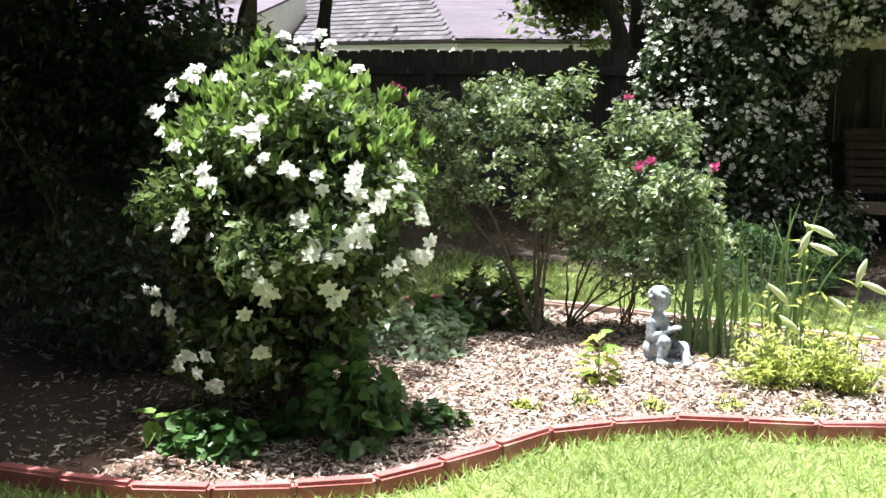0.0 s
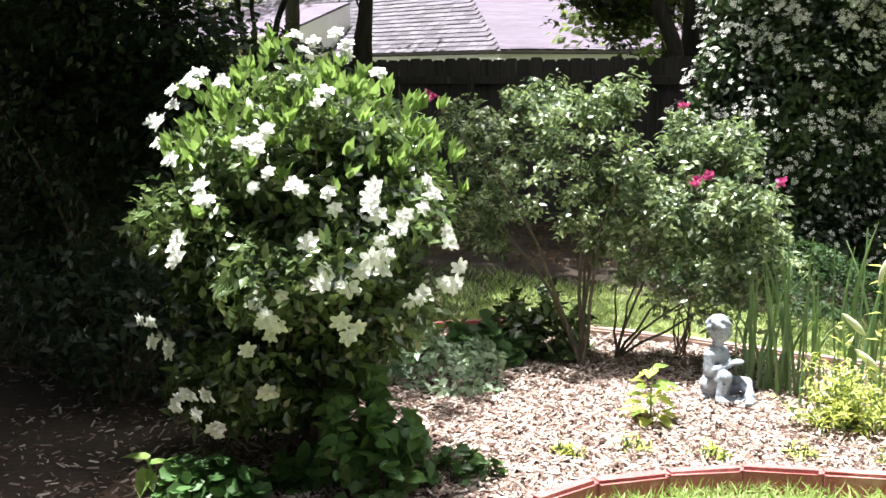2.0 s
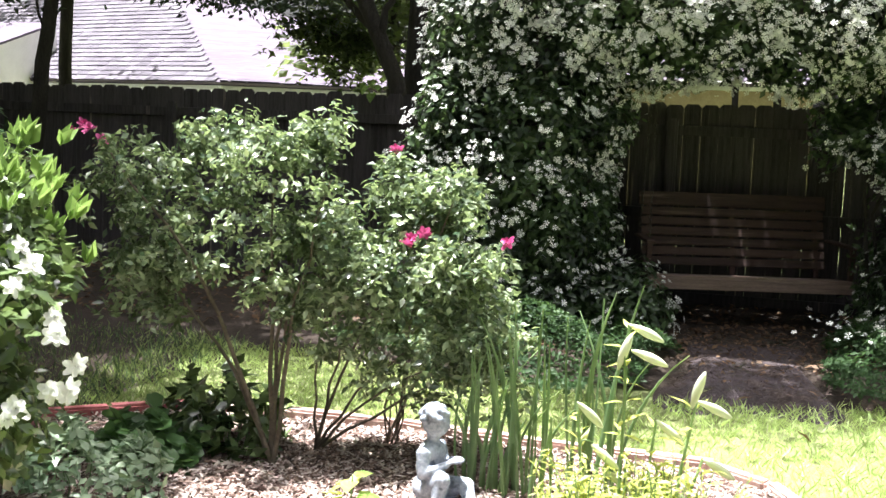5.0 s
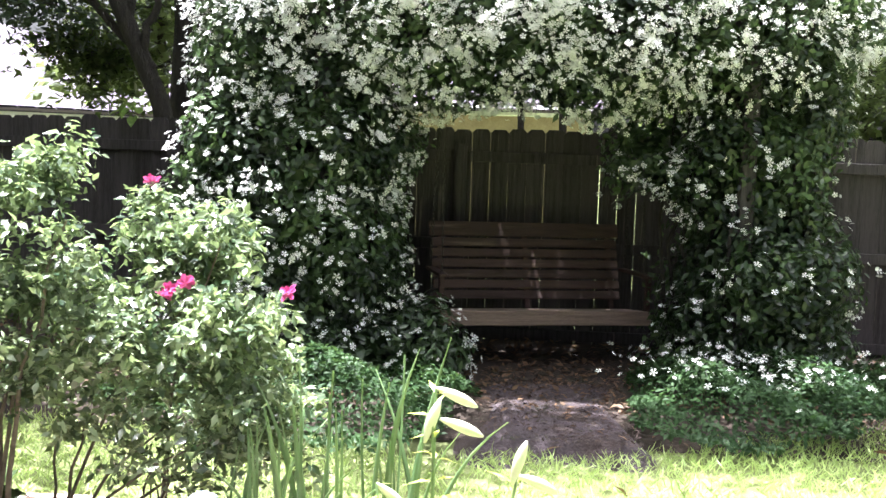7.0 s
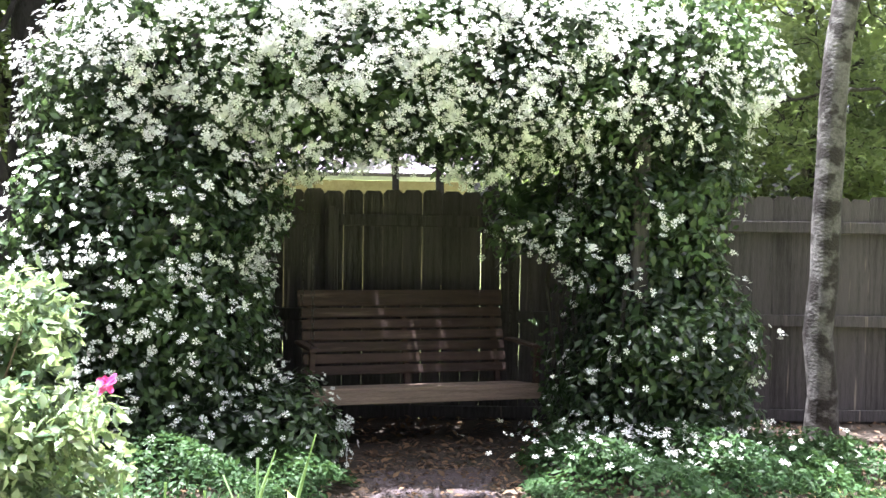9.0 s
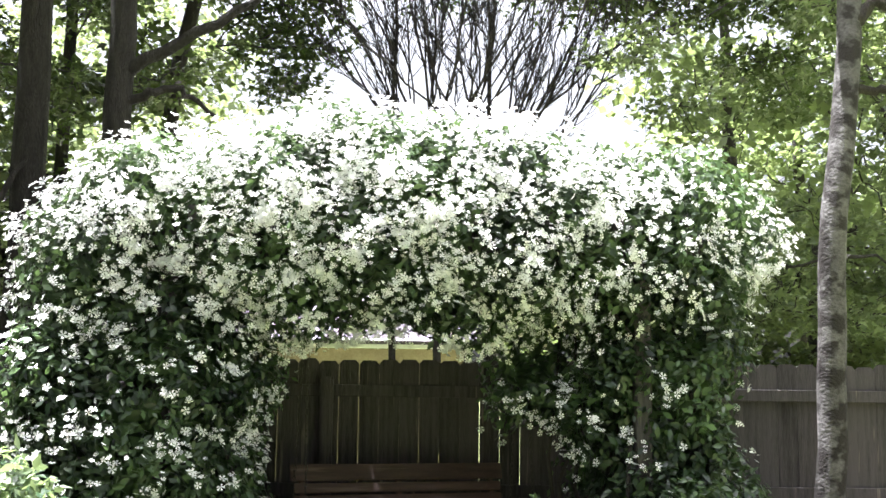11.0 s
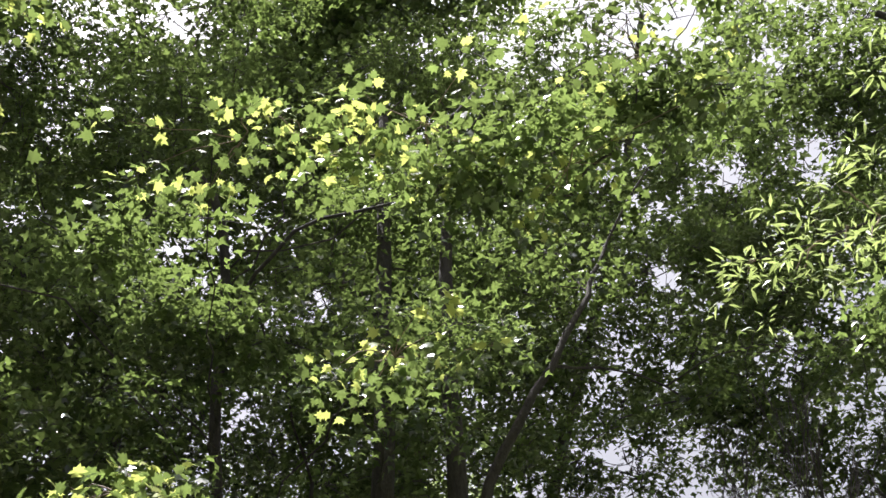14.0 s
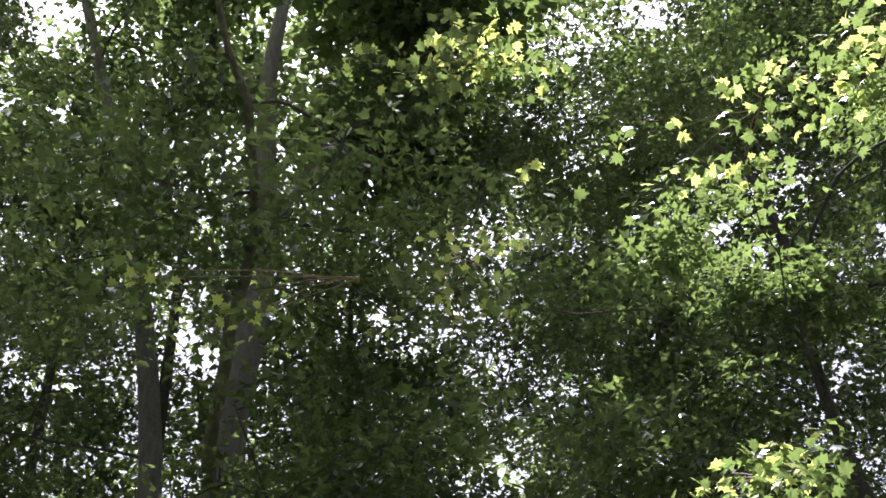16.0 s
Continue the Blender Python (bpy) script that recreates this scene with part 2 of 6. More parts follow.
def scatter(shape, at, R, size):
    """Copies of a small shape (verts, triangles) as one pile of triangles."""
    tv, tf = shape
    n, k = len(at), len(tv)
    V = np.einsum("nij,kj->nki", R, tv) * np.asarray(size).reshape(-1, 1, 1) + at[:, None, :]
    F = tf[None] + (np.arange(n) * k)[:, None, None]
    return V.reshape(-1, 3), F.reshape(-1, tf.shape[1])


def joined(parts):
    Vs, Fs, o = [], [], 0
    for V, F in parts:
        Vs.append(V)
        Fs.append(np.asarray(F) + o)
        o += len(V)
    return np.concatenate(Vs), np.concatenate(Fs)


def tube(points, radii, sides=6):
    """A tapered tube along points, in quads."""
    P = np.asarray(points, float)
    r = np.asarray(radii, float)
    d = unit(np.gradient(P, axis=0))
    up = np.array([0.3, 0.9, 0.1])
    a = unit(np.cross(d, up[None] + 0 * d))
    b = np.cross(d, a)
    ang = np.arange(sides) * 2 * np.pi / sides
    V = P[:, None] + r[:, None, None] * (a[:, None] * np.cos(ang)[None, :, None] + b[:, None] * np.sin(ang)[None, :, None])
    n = len(P)
    i = np.arange(n - 1)[:, None] * sides
    j = np.arange(sides)[None]
    k = (j + 1) % sides
    F = np.stack([i + j, i + k, i + sides + k, i + sides + j], axis=2).reshape(-1, 4)
    return V.reshape(-1, 3), F


def bent(points, n=10, wobble=0.0):
    """A smooth polyline through a few points."""
    P = np.asarray(points, float)
    t = np.concatenate([[0], np.cumsum(np.linalg.norm(np.diff(P, axis=0), axis=1))])
    s = np.linspace(0, t[-1], n)
    if len(P) > 2:
        D = np.gradient(P, t, axis=0)
        k = np.clip(np.searchsorted(t, s, side="right") - 1, 0, len(P) - 2)
        h = (t[k + 1] - t[k])[:, None]
        u = ((s - t[k])[:, None]) / h
        Q = (2 * u**3 - 3 * u**2 + 1) * P[k] + (u**3 - 2 * u**2 + u) * h * D[k] + (3 * u**2 - 2 * u**3) * P[k + 1] + (u**3 - u**2) * h * D[k + 1]
    else:
        Q = P[0] + (P[1] - P[0]) * (s / t[-1])[:, None]
    if wobble:
        Q[1:-1] += rng.normal(0, wobble, Q[1:-1].shape)
    return Q


# small shapes, 1 long along x, facing z
OVAL = (np.array([(0, 0, 0), (0.45, 0.24, 0.06), (0.45, -0.24, 0.06), (0.5, 0, 0.0), (1, 0, -0.08)]), np.array([(0, 3, 1), (0, 2, 3), (3, 4, 1), (2, 4, 3)]))
HEART = (np.array([(0, 0, 0), (-0.04, 0.24, 0.08), (0.22, 0.40, 0.10), (0.62, 0.28, 0.06), (1, 0, -0.10), (0.62, -0.28, 0.06), (0.22, -0.40, 0.10), (-0.04, -0.24, 0.08), (0.5, 0, -0.02)]),
         np.array([(0, 8, 1), (1, 8, 2), (2, 8, 3), (3, 8, 4), (4, 8, 5), (5, 8, 6), (6, 8, 7), (7, 8, 0)]))
NARROW = (np.array([(0, 0, 0), (0.4, 0.11, 0.03), (0.4, -0.11, 0.03), (1, 0, -0.15)]), np.array([(0, 2, 1), (2, 3, 1)]))
ROUND = (np.array([(0, 0, 0), (0.2, 0.38, 0.05), (0.75, 0.42, 0.06), (1, 0, 0), (0.75, -0.42, 0.06), (0.2, -0.38, 0.05), (0.5, 0, -0.03)]),
         np.array([(6, 1, 0), (6, 2, 1), (6, 3, 2), (6, 4, 3), (6, 5, 4), (6, 0, 5)]))
FLAKE = (np.array([(0, 0, 0), (0.5, -0.46, 0.03), (1, 0, -0.06), (0.5, 0.46, 0.03)]), np.array([(0, 1, 2), (0, 2, 3)]))
FOLDED = (np.array([(0, 0, 0), (0.48, -0.25, 0.05), (1, 0, -0.08), (0.48, 0.25, 0.05)]), np.array([(0, 1, 2), (0, 2, 3)]))
CHEAP = (np.array([(0, 0, 0), (0.4, -0.5, -0.03), (0.55, -0.12, 0.03), (1, 0.06, -0.05), (0.45, 0.5, 0.0)]), np.array([(0, 1, 2), (0, 2, 3), (0, 3, 4)]))
TRIPLE = (np.array([(0, 0, 0), (0.26, -0.56, -0.05), (0.44, -0.17, 0.04), (1, 0, -0.10), (0.44, 0.17, 0.04), (0.26, 0.56, -0.05)]), np.array([(0, 1, 2), (0, 2, 3), (0, 3, 4), (0, 4, 5)]))
PALM = (np.array([(0, 0, 0), (-0.02, -0.36, -0.02), (0.22, -0.30, 0.03), (0.36, -0.64, -0.07), (0.50, -0.30, 0.03), (0.74, -0.36, -0.03), (0.70, -0.15, 0.03), (1.08, 0, -0.12), (0.70, 0.15, 0.03), (0.74, 0.36, -0.03), (0.50, 0.30, 0.03), (0.36, 0.64, -0.07), (0.22, 0.30, 0.03), (-0.02, 0.36, -0.02), (0.36, 0, 0.05)]),
        np.array([(14, k, (k + 1) % 14) for k in range(14)]))
BLADE = (np.array([(0, -0.045, 0), (0, 0.045, 0), (0.55, 0.04, 0.03), (0.55, -0.03, 0.03), (1, 0, -0.10)]), np.array([(0, 1, 2), (0, 2, 3), (3, 2, 4)]))
CHIP = (np.array([(-0.5, -0.10, -0.04), (0.46, -0.15, -0.04), (0.54, 0.07, -0.04), (-0.42, 0.15, -0.04), (-0.36, -0.02, 0.08), (0.38, 0.03, 0.06)]),
        np.array([(0, 1, 5), (0, 5, 4), (2, 3, 4), (2, 4, 5)]))


def pinwheel(petals=5, width=0.2, cup=0.06):
    V, F = [(0, 0, 0)], []
    for i in range(petals):
        a = 2 * math.pi * i / petals
        c, s = math.cos(a), math.sin(a)
        for x, y, z in ((0.30, -width * 0.4, cup), (0.52, width * 1.2, cup * 0.6), (0.5, -width * 0.55, cup)):
            V.append((c * x - s * y, s * x + c * y, z))
        b = 1 + 3 * i
        F += [(0, b, b + 1), (b, b + 2, b + 1)]
    return np.array(V), np.array(F)


STARFLOWER = pinwheel()
CUPFLOWER = pinwheel(5, 0.24, 0.2)
STAR = (np.array([(0, 0, -0.05)] + [(0.5 * math.cos(a) - s * math.sin(a), 0.5 * math.sin(a) + s * math.cos(a), 0.06) for a in [k * 1.2566 for k in range(5)] for s in (-0.19, 0.19)]), np.array([(0, 1 + 2 * k, 2 + 2 * k) for k in range(5)]))


def double_flower(rings=((6, 0.52, 0.10), (6, 0.42, 0.42), (5, 0.32, 0.75), (4, 0.2, 1.1)), seed=1):
    r = random.Random(seed)
    V, F = [], []
    for k, (n, length, lift) in enumerate(rings):
        for i in range(n):
            a = 2 * math.pi * (i + 0.5 * k) / n + r.uniform(-0.15, 0.15)
            tilt = lift * 1.2 + r.uniform(-0.32, 0.32)
            grow = r.uniform(0.72, 1.15)
            w = length * 0.66
            base = len(V)
            for u, v, dz in ((0.05, 0, 0), (0.5, -0.5, 0.06), (0.5, 0.5, 0.06), (0.55, 0, -0.03), (0.95, -0.28, -0.02), (0.95, 0.28, -0.02), (1.05, 0, -0.08)):
                x, y = u * length * grow, v * w * r.uniform(0.85, 1.1)
                X, Z = x * math.cos(tilt) - dz * math.sin(tilt) * 0.5, x * math.sin(tilt) + dz * 0.5 + 0.04 * k
                V.append((math.cos(a) * X - math.sin(a) * y, math.sin(a) * X + math.cos(a) * y, Z))
            F += [(base, base + 1, base + 3), (base, base + 3, base + 2), (base + 1, base + 4, base + 3), (base + 3, base + 5, base + 2), (base + 4, base + 6, base + 3), (base + 3, base + 6, base + 5)]
    return np.array(V), np.array(F)


def near_up(n, tilt):
    v = rng.normal(0, tilt, (n, 3))
    v[:, 2] = 1
    return unit(v)


def leaf_pile(at, normals, size, shape, spread=0.25, along=None):
    n = len(at)
    R = frames_from(normals, rng.uniform(0, 2 * np.pi, n), along)
    return scatter(shape, at, R, size * rng.uniform(1 - spread, 1 + spread, n))


# ---- ground ----
BED = np.array([(-5.4, 0.10), (-4.2, 0.02), (-3.3, 0.0), (-2.67, 0.05), (-2.26, 0.10), (-1.91, 0.195), (-1.6, 0.37), (-1.33, 0.575), (-1.19, 0.80), (-1.045, 1.13), (-0.93, 1.42),
                (-0.70, 1.668), (-0.46, 1.854), (-0.11, 1.985), (0.30, 2.13), (0.60, 2.42), (0.72, 2.80), (0.67, 3.15), (0.50, 3.52), (0.16, 3.78), (-0.55, 3.80),
                (-1.2, 3.86), (-1.8, 3.86), (-2.48, 3.75), (-2.94, 3.4), (-3.2, 2.5), (-3.7, 1.8), (-5.4, 1.4)])


def inside(poly, P):
    x, y = P[:, 0], P[:, 1]
    ok = np.zeros(len(P), bool)
    for a, b in zip(poly, np.roll(poly, -1, axis=0)):
        hit = ((a[1] > y) != (b[1] > y)) & (x < (b[0] - a[0]) * (y - a[1]) / (b[1] - a[1] + 1e-12) + a[0])
        ok ^= hit
    return ok


def sheet(name, x0, x1, y0, y1, step, height, mat):
    xs, ys = np.arange(x0, x1 + step / 2, step), np.arange(y0, y1 + step / 2, step)
    X, Y = np.meshgrid(xs, ys)
    V = np.stack([X, Y, height(X, Y)], 2).reshape(-1, 3)
    n, k = len(ys), len(xs)
    i = (np.arange(n - 1)[:, None] * k + np.arange(k - 1)[None]).ravel()
    return link_mesh(name, V, np.stack([i, i + 1, i + k + 1, i + k], 1), mat, smooth=True)


def waves(X, Y, s=1.0):
    return np.sin(X * 1.7 * s + 1.3 * np.sin(Y * 1.1 * s)) * np.sin(Y * 2.1 * s + 0.7) * 0.5 + 0.3 * np.sin(X * 5.3 * s + Y * 3.1 * s)


ground = sheet("ground", -300, 300, -300, 300, 12, lambda X, Y: 0 * X + 0.008 - 0.6 * np.clip((Y - 10) / 8, 0, 1), M_TURF)
tagged(ground, "flat lawn soil running to the horizon", "ground", kind="structure")
# soil sheet whose dark colour deepens the shade in the corner
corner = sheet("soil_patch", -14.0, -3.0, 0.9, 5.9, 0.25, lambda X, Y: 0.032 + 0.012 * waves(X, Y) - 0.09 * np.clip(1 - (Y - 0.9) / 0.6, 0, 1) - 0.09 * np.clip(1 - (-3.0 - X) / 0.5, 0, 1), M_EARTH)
tagged(corner, "dark soil sheet deepening the shade under the corner trees", "soil", kind="structure")
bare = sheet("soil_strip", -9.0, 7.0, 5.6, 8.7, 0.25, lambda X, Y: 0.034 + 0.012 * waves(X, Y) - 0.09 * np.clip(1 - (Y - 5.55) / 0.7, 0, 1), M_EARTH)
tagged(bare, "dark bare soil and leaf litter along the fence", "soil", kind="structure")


def bed_mesh():
    bm = bmesh.new()
    vs = [bm.verts.new((x, y, 0.035)) for x, y in BED]
    f = bm.faces.new(vs)
    bmesh.ops.triangulate(bm, faces=[f])
    return bm


bed = part("mulch_bed", bed_mesh(), M_LITTER)
tagged(bed, "curved garden bed of fine brown mulch and soil", "garden bed", kind="structure")

# dark sheet that paints the shade over the bed's far end
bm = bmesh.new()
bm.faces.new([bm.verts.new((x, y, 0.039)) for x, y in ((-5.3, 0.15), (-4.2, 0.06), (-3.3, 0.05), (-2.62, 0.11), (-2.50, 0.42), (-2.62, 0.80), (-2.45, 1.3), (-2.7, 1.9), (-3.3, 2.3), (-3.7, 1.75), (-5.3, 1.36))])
tagged(part("dark_soil", bm, M_EARTH), "dark soil sheet painting the shade on the bed's end", "soil", kind="structure")

# wood chips lying on the bed
P = rng.uniform((-4.6, -0.1), (0.8, 3.95), (100000, 2))
P = P[inside(BED, P)]
# chips thin out over the dark sheet so that its shade stays dark
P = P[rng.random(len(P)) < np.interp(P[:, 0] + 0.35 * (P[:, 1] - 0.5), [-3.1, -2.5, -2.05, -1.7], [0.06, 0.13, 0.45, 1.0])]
n = len(P)
V, F = leaf_pile(np.column_stack([P, 0.037 + rng.random(n) * 0.020]), near_up(n, 0.36), 0.034, CHIP, 0.65)
chips = link_mesh("mulch_chips", V, F, surface("bark_mulch", (0.07, 0.032, 0.02), (0.50, 0.37, 0.30), 0.85, 3, 40, 0.2))
tagged(chips, "sun-bleached brown bark mulch chips covering the bed", "mulch", kind="stuff")
M_MULCH = chips.data.materials[0]
nt, ln = M_MULCH.node_tree.nodes, M_MULCH.node_tree.links
geo = nt.new("ShaderNodeNewGeometry")
ramp = mixed(nt, ln, geo.outputs["Random Per Island"], (0.045, 0.022, 0.017), (0.64, 0.56, 0.52))
e = ramp.color_ramp.elements.new(0.45)
e.color = (0.29, 0.20, 0.17, 1)
ln.new(ramp.outputs[0], nt["Principled BSDF"].inputs["Base Color"])

# edging blocks round the bed
edging = thing("garden_edging", "low red concrete edging blocks curving round the mulch bed", "edging", kind="structure")
loop = BED[1:26]
t = np.concatenate([[0], np.cumsum(np.linalg.norm(np.diff(loop, axis=0), axis=1))])
STEP = 0.305
s = np.arange(STEP / 2, t[-1], STEP)
Q = np.stack([np.interp(s, t, loop[:, i]) for i in (0, 1)], 1)
D = np.stack([np.interp(s + 0.1, t, loop[:, i]) - np.interp(s - 0.1, t, loop[:, i]) for i in (0, 1)], 1)
kinds = []
for k in range(3):
    bm = block(0.3035, 0.07, 0.16, 0.012, 2, 0.003)
    me = bpy.data.meshes.new("edging_block")
    bm.to_mesh(me)
    bm.free()
    me.materials.append(M_BRICK)
    kinds.append(me)
# pale copies paint sunlight onto the blocks at the far side
for me in kinds[:3]:
    pale = me.copy()
    pale.materials[0] = M_BRICKLIT
    kinds.append(pale)
for k, (q, d) in enumerate(zip(Q, D)):
    again("edging_block", kinds[k % 3 + (3 if q[1] > 2.3 and q[0] > -2.2 else 0)], edging, pose(q[0], q[1], 0.002 + random.uniform(-0.002, 0.002), random.uniform(-1, 1), random.uniform(-0.6, 0.6), math.degrees(math.atan2(d[1], d[0])) + random.uniform(-1.5, 1.5)))

# grass
PAD = (-0.02, 0.74, 5.16, 8.2)


def lawn_points(x0, x1, y0, y1, per):
    P = rng.uniform((x0, y0), (x1, y1), (int((x1 - x0) * (y1 - y0) * per), 2))
    big = BED + 0.0
    keep = ~inside(big, P)
    keep &= ~((P[:, 0] > PAD[0] + 0.03 * np.sin(9 * P[:, 1])) & (P[:, 0] < PAD[1]) & (P[:, 1] > PAD[2] + 0.05 * np.sin(11 * P[:, 0])))
    edge = np.interp(P[:, 0], [-9, -4, -2.5, -1.2, -0.2, 0.8, 1.4, 1.9, 2.4, 4.0, 7], [5.8, 5.6, 5.5, 5.1, 5.05, 5.35, 5.6, 5.85, 6.3, 7.2, 7.5])
    keep &= P[:, 1] < edge + 0.10 * np.sin(P[:, 0] * 5) + rng.normal(0, 0.08, len(P))
    patchy = waves(P[:, 0], P[:, 1], 0.8) * 0.5 + 0.5
    keep &= rng.random(len(P)) < 0.55 + 0.6 * patchy
    return P[keep]


def lawn(name, P, size, lean, mat=None):
    n = len(P)
    out = unit(np.column_stack([rng.normal(0, lean, (n, 2)), np.ones(n)]))
    side = unit(np.cross(out, rng.normal(0, 1, (n, 3))))
    at = np.column_stack([P, np.full(n, 0.004)])
    V, F = leaf_pile(at, side, size, BLADE, 0.45, along=out)
    return link_mesh(name, V, F, mat or M_GRASS)


NEARGRASS = np.concatenate([lawn_points(-2.9, 2.4, -1.2, 3.2, 4400), lawn_points(-4.2, 4.2, 3.2, 7.2, 1900)])
tagged(lawn("lawn_grass", NEARGRASS, 0.058, 0.9), "bright green sunlit lawn of broad-bladed grass", "grass", kind="stuff")
# grass in the shade takes the darkened green
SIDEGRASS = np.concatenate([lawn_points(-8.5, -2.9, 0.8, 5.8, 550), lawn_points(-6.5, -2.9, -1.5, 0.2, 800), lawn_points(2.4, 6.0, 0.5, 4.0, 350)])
tagged(lawn("shaded_lawn", SIDEGRASS, 0.085, 0.55, M_SHADEGRASS), "thin grass beside the bed, coloured dark for its shade", "grass", kind="stuff")

# ---- fence ----
FY = 8.6
fence = thing("fence", "tall weathered grey-brown board fence with dog-eared pickets", "fence")


def picket(width=0.140, height=1.78, thick=0.018):
    bm = bmesh.new()
    w, e = width / 2, 0.026
    pts = [(-w, -0.02), (w, -0.02), (w, height - e * 1.1), (w - e, height), (-w + e, height), (-w, height - e * 1.1)]
    vs = [bm.verts.new((x, -thick / 2, z)) for x, z in pts]
    f = bm.faces.new(vs)
    r = bmesh.ops.extrude_face_region(bm, geom=[f])
    bmesh.ops.translate(bm, vec=(0, thick, 0), verts=[v for v in r["geom"] if isinstance(v, bmesh.types.BMVert)])
    bmesh.ops.recalc_face_normals(bm, faces=bm.faces)
    return bm


boards = []
for w in (0.1492, 0.1462, 0.1480):
    me = bpy.data.meshes.new("picket")
    bm = picket(w)
    bm.to_mesh(me)
    bm.free()
    me.materials.append(M_FENCE)
    boards.append(me)
for k in range(-108, 50):
    again("picket", boards[k % 3], fence, pose(0.075 + k * 0.15 + random.uniform(-0.0006, 0.0006), FY + random.uniform(-0.003, 0.003), random.uniform(-0.014, 0.014), 0, random.uniform(-0.05, 0.05), 0))
for k in range(-7, 4):
    x = -0.38 + k * 2.4
    for z in (0.10, 0.83, 1.55):
        ob = part("rail", block(2.385, 0.038, 0.088, 0.004), M_FENCE, fence)
        ob.location = (x + 1.2, FY - 0.033, z)
        ob.rotation_euler = (0, 0, 0)
for k in range(-7, 5):
    ob = part("post", block(0.09, 0.09, 1.70, 0.02, 2), M_FENCE, fence)
    ob.location = (-0.38 + k * 2.4, FY - 0.10, 0.80)

# ---- neighbouring house ----
house = thing("house", "neighbouring single-storey house with a pale grey shingle hip roof", "house")


def poly(name, pts, faces, mat, parent, label="", thick=0.0):
    bm = bmesh.new()
    vs = [bm.verts.new(p) for p in pts]
    for f in faces:
        bm.faces.new([vs[i] for i in f])
    bmesh.ops.recalc_face_normals(bm, faces=bm.faces)
    if thick:
        bmesh.ops.solidify(bm, geom=bm.faces[:], thickness=thick)
    return part(name, bm, mat, parent, label)


CORNER = Vector((-9.5, 18.0, 2.06))
LEFT, RIGHT = Vector((-26.0, 23.8, 2.06)), Vector((-3.6, 22.6, 2.06))
APEX, APEX2, FARLEFT = Vector((-13.1, 22.4, 4.45)), Vector((-13.6, 29.0, 4.45)), Vector((-26.0, 27.0, 4.45))
BACK = Vector((-8.0, 31.0, 2.06))
poly("roof", [CORNER, LEFT, APEX, RIGHT, APEX2, BACK, FARLEFT], [(0, 1, 2), (1, 6, 2), (0, 2, 3), (2, 4, 3), (3, 4, 5)], M_ROOF, house, "pale grey shingle roof", 0.05)


def courses(corners, step=0.16, tab=0.33):
    """Shingle tabs in overlapping courses on a triangle or quad, eave first."""
    C = [Vector(c) for c in corners]
    along = (C[1] - C[0]).normalized()
    n = along.cross(C[2] - C[0]).normalized()
    n = n if n.z > 0 else -n
    up = n.cross(along)
    up = up if up.z > 0 else -up
    flat = np.array([((c - C[0]).dot(along), (c - C[0]).dot(up)) for c in C])
    V, F = [], []
    for r in range(int(flat[:, 1].max() / step)):
        v = (r + 0.5) * step
        xs = [a[0] + (b[0] - a[0]) * (v - a[1]) / (b[1] - a[1]) for a, b in zip(flat, np.roll(flat, -1, axis=0)) if (a[1] - v) * (b[1] - v) < 0]
        if len(xs) < 2:
            continue
        x = min(xs) - tab * random.random()
        while x < max(xs):
            a, b = max(x, min(xs)), min(x + tab * 0.97, max(xs))
            if b - a > 0.03:
                lip = random.uniform(0.082, 0.092)
                for px, py, h in ((a, r * step, lip), (b, r * step, lip), (b, (r + 1.15) * step, 0.066), (a, (r + 1.15) * step, 0.066)):
                    V.append(C[0] + along * px + up * py + n * h)
                F.append([len(V) - 4, len(V) - 3, len(V) - 2, len(V) - 1])
            x += tab
    return [tuple(v) for v in V], F


M_TAB = surface("shingle_tabs", (0.064, 0.050, 0.076), (0.128, 0.103, 0.148), 0.9, 0.6, 14, 0.4)
nt, ln = M_TAB.node_tree.nodes, M_TAB.node_tree.links
geo = nt.new("ShaderNodeNewGeometry")
ramp = mixed(nt, ln, geo.outputs["Random Per Island"], (0.07, 0.062, 0.082), (0.145, 0.13, 0.165))
ln.new(ramp.outputs[0], nt["Principled BSDF"].inputs["Base Color"])
for corners in ((LEFT, CORNER, APEX, FARLEFT), (CORNER, RIGHT, APEX2, APEX)):
    V, F = courses(corners)
    tagged(link_mesh("shingles", V, F, M_TAB, house), "courses of pale lilac-grey shingles", kind="stuff")
for a, b in ((LEFT, CORNER), (CORNER, RIGHT)):
    d = (b - a)
    # face tilted back to catch the high sun and show white
    ob = part("fascia", block(d.length, 0.05, 0.44, 0.01), M_WHITE, house, "white painted gutter and fascia")
    ob.matrix_basis = Matrix.Translation((a + b) / 2 + Vector((0, -0.06, -0.22))) @ Matrix.Rotation(math.atan2(d.y, d.x), 4, "Z") @ Matrix.Rotation(radians(-28), 4, "X")
    q = part("wall", block(d.length - 1.0, 0.25, 2.9, 0.0), M_WALL, house)
    q.matrix_basis = Matrix.Translation((a + b) / 2 + Vector((0, 0.55, -1.6))) @ Matrix.Rotation(math.atan2(d.y, d.x), 4, "Z")
# a second house further along, behind the arbor
cottage = thing("house", "tan-walled neighbouring house with white eaves behind the arbor", "house")
part("wall", block(3.8, 0.25, 3.0, 0.0), M_WALL, cottage).location = (-0.7, 18.6, 0.72)
part("fascia", block(4.2, 0.05, 0.15, 0.01), M_WHITE, cottage, "white painted eave").location = (-0.7, 18.2, 2.29)
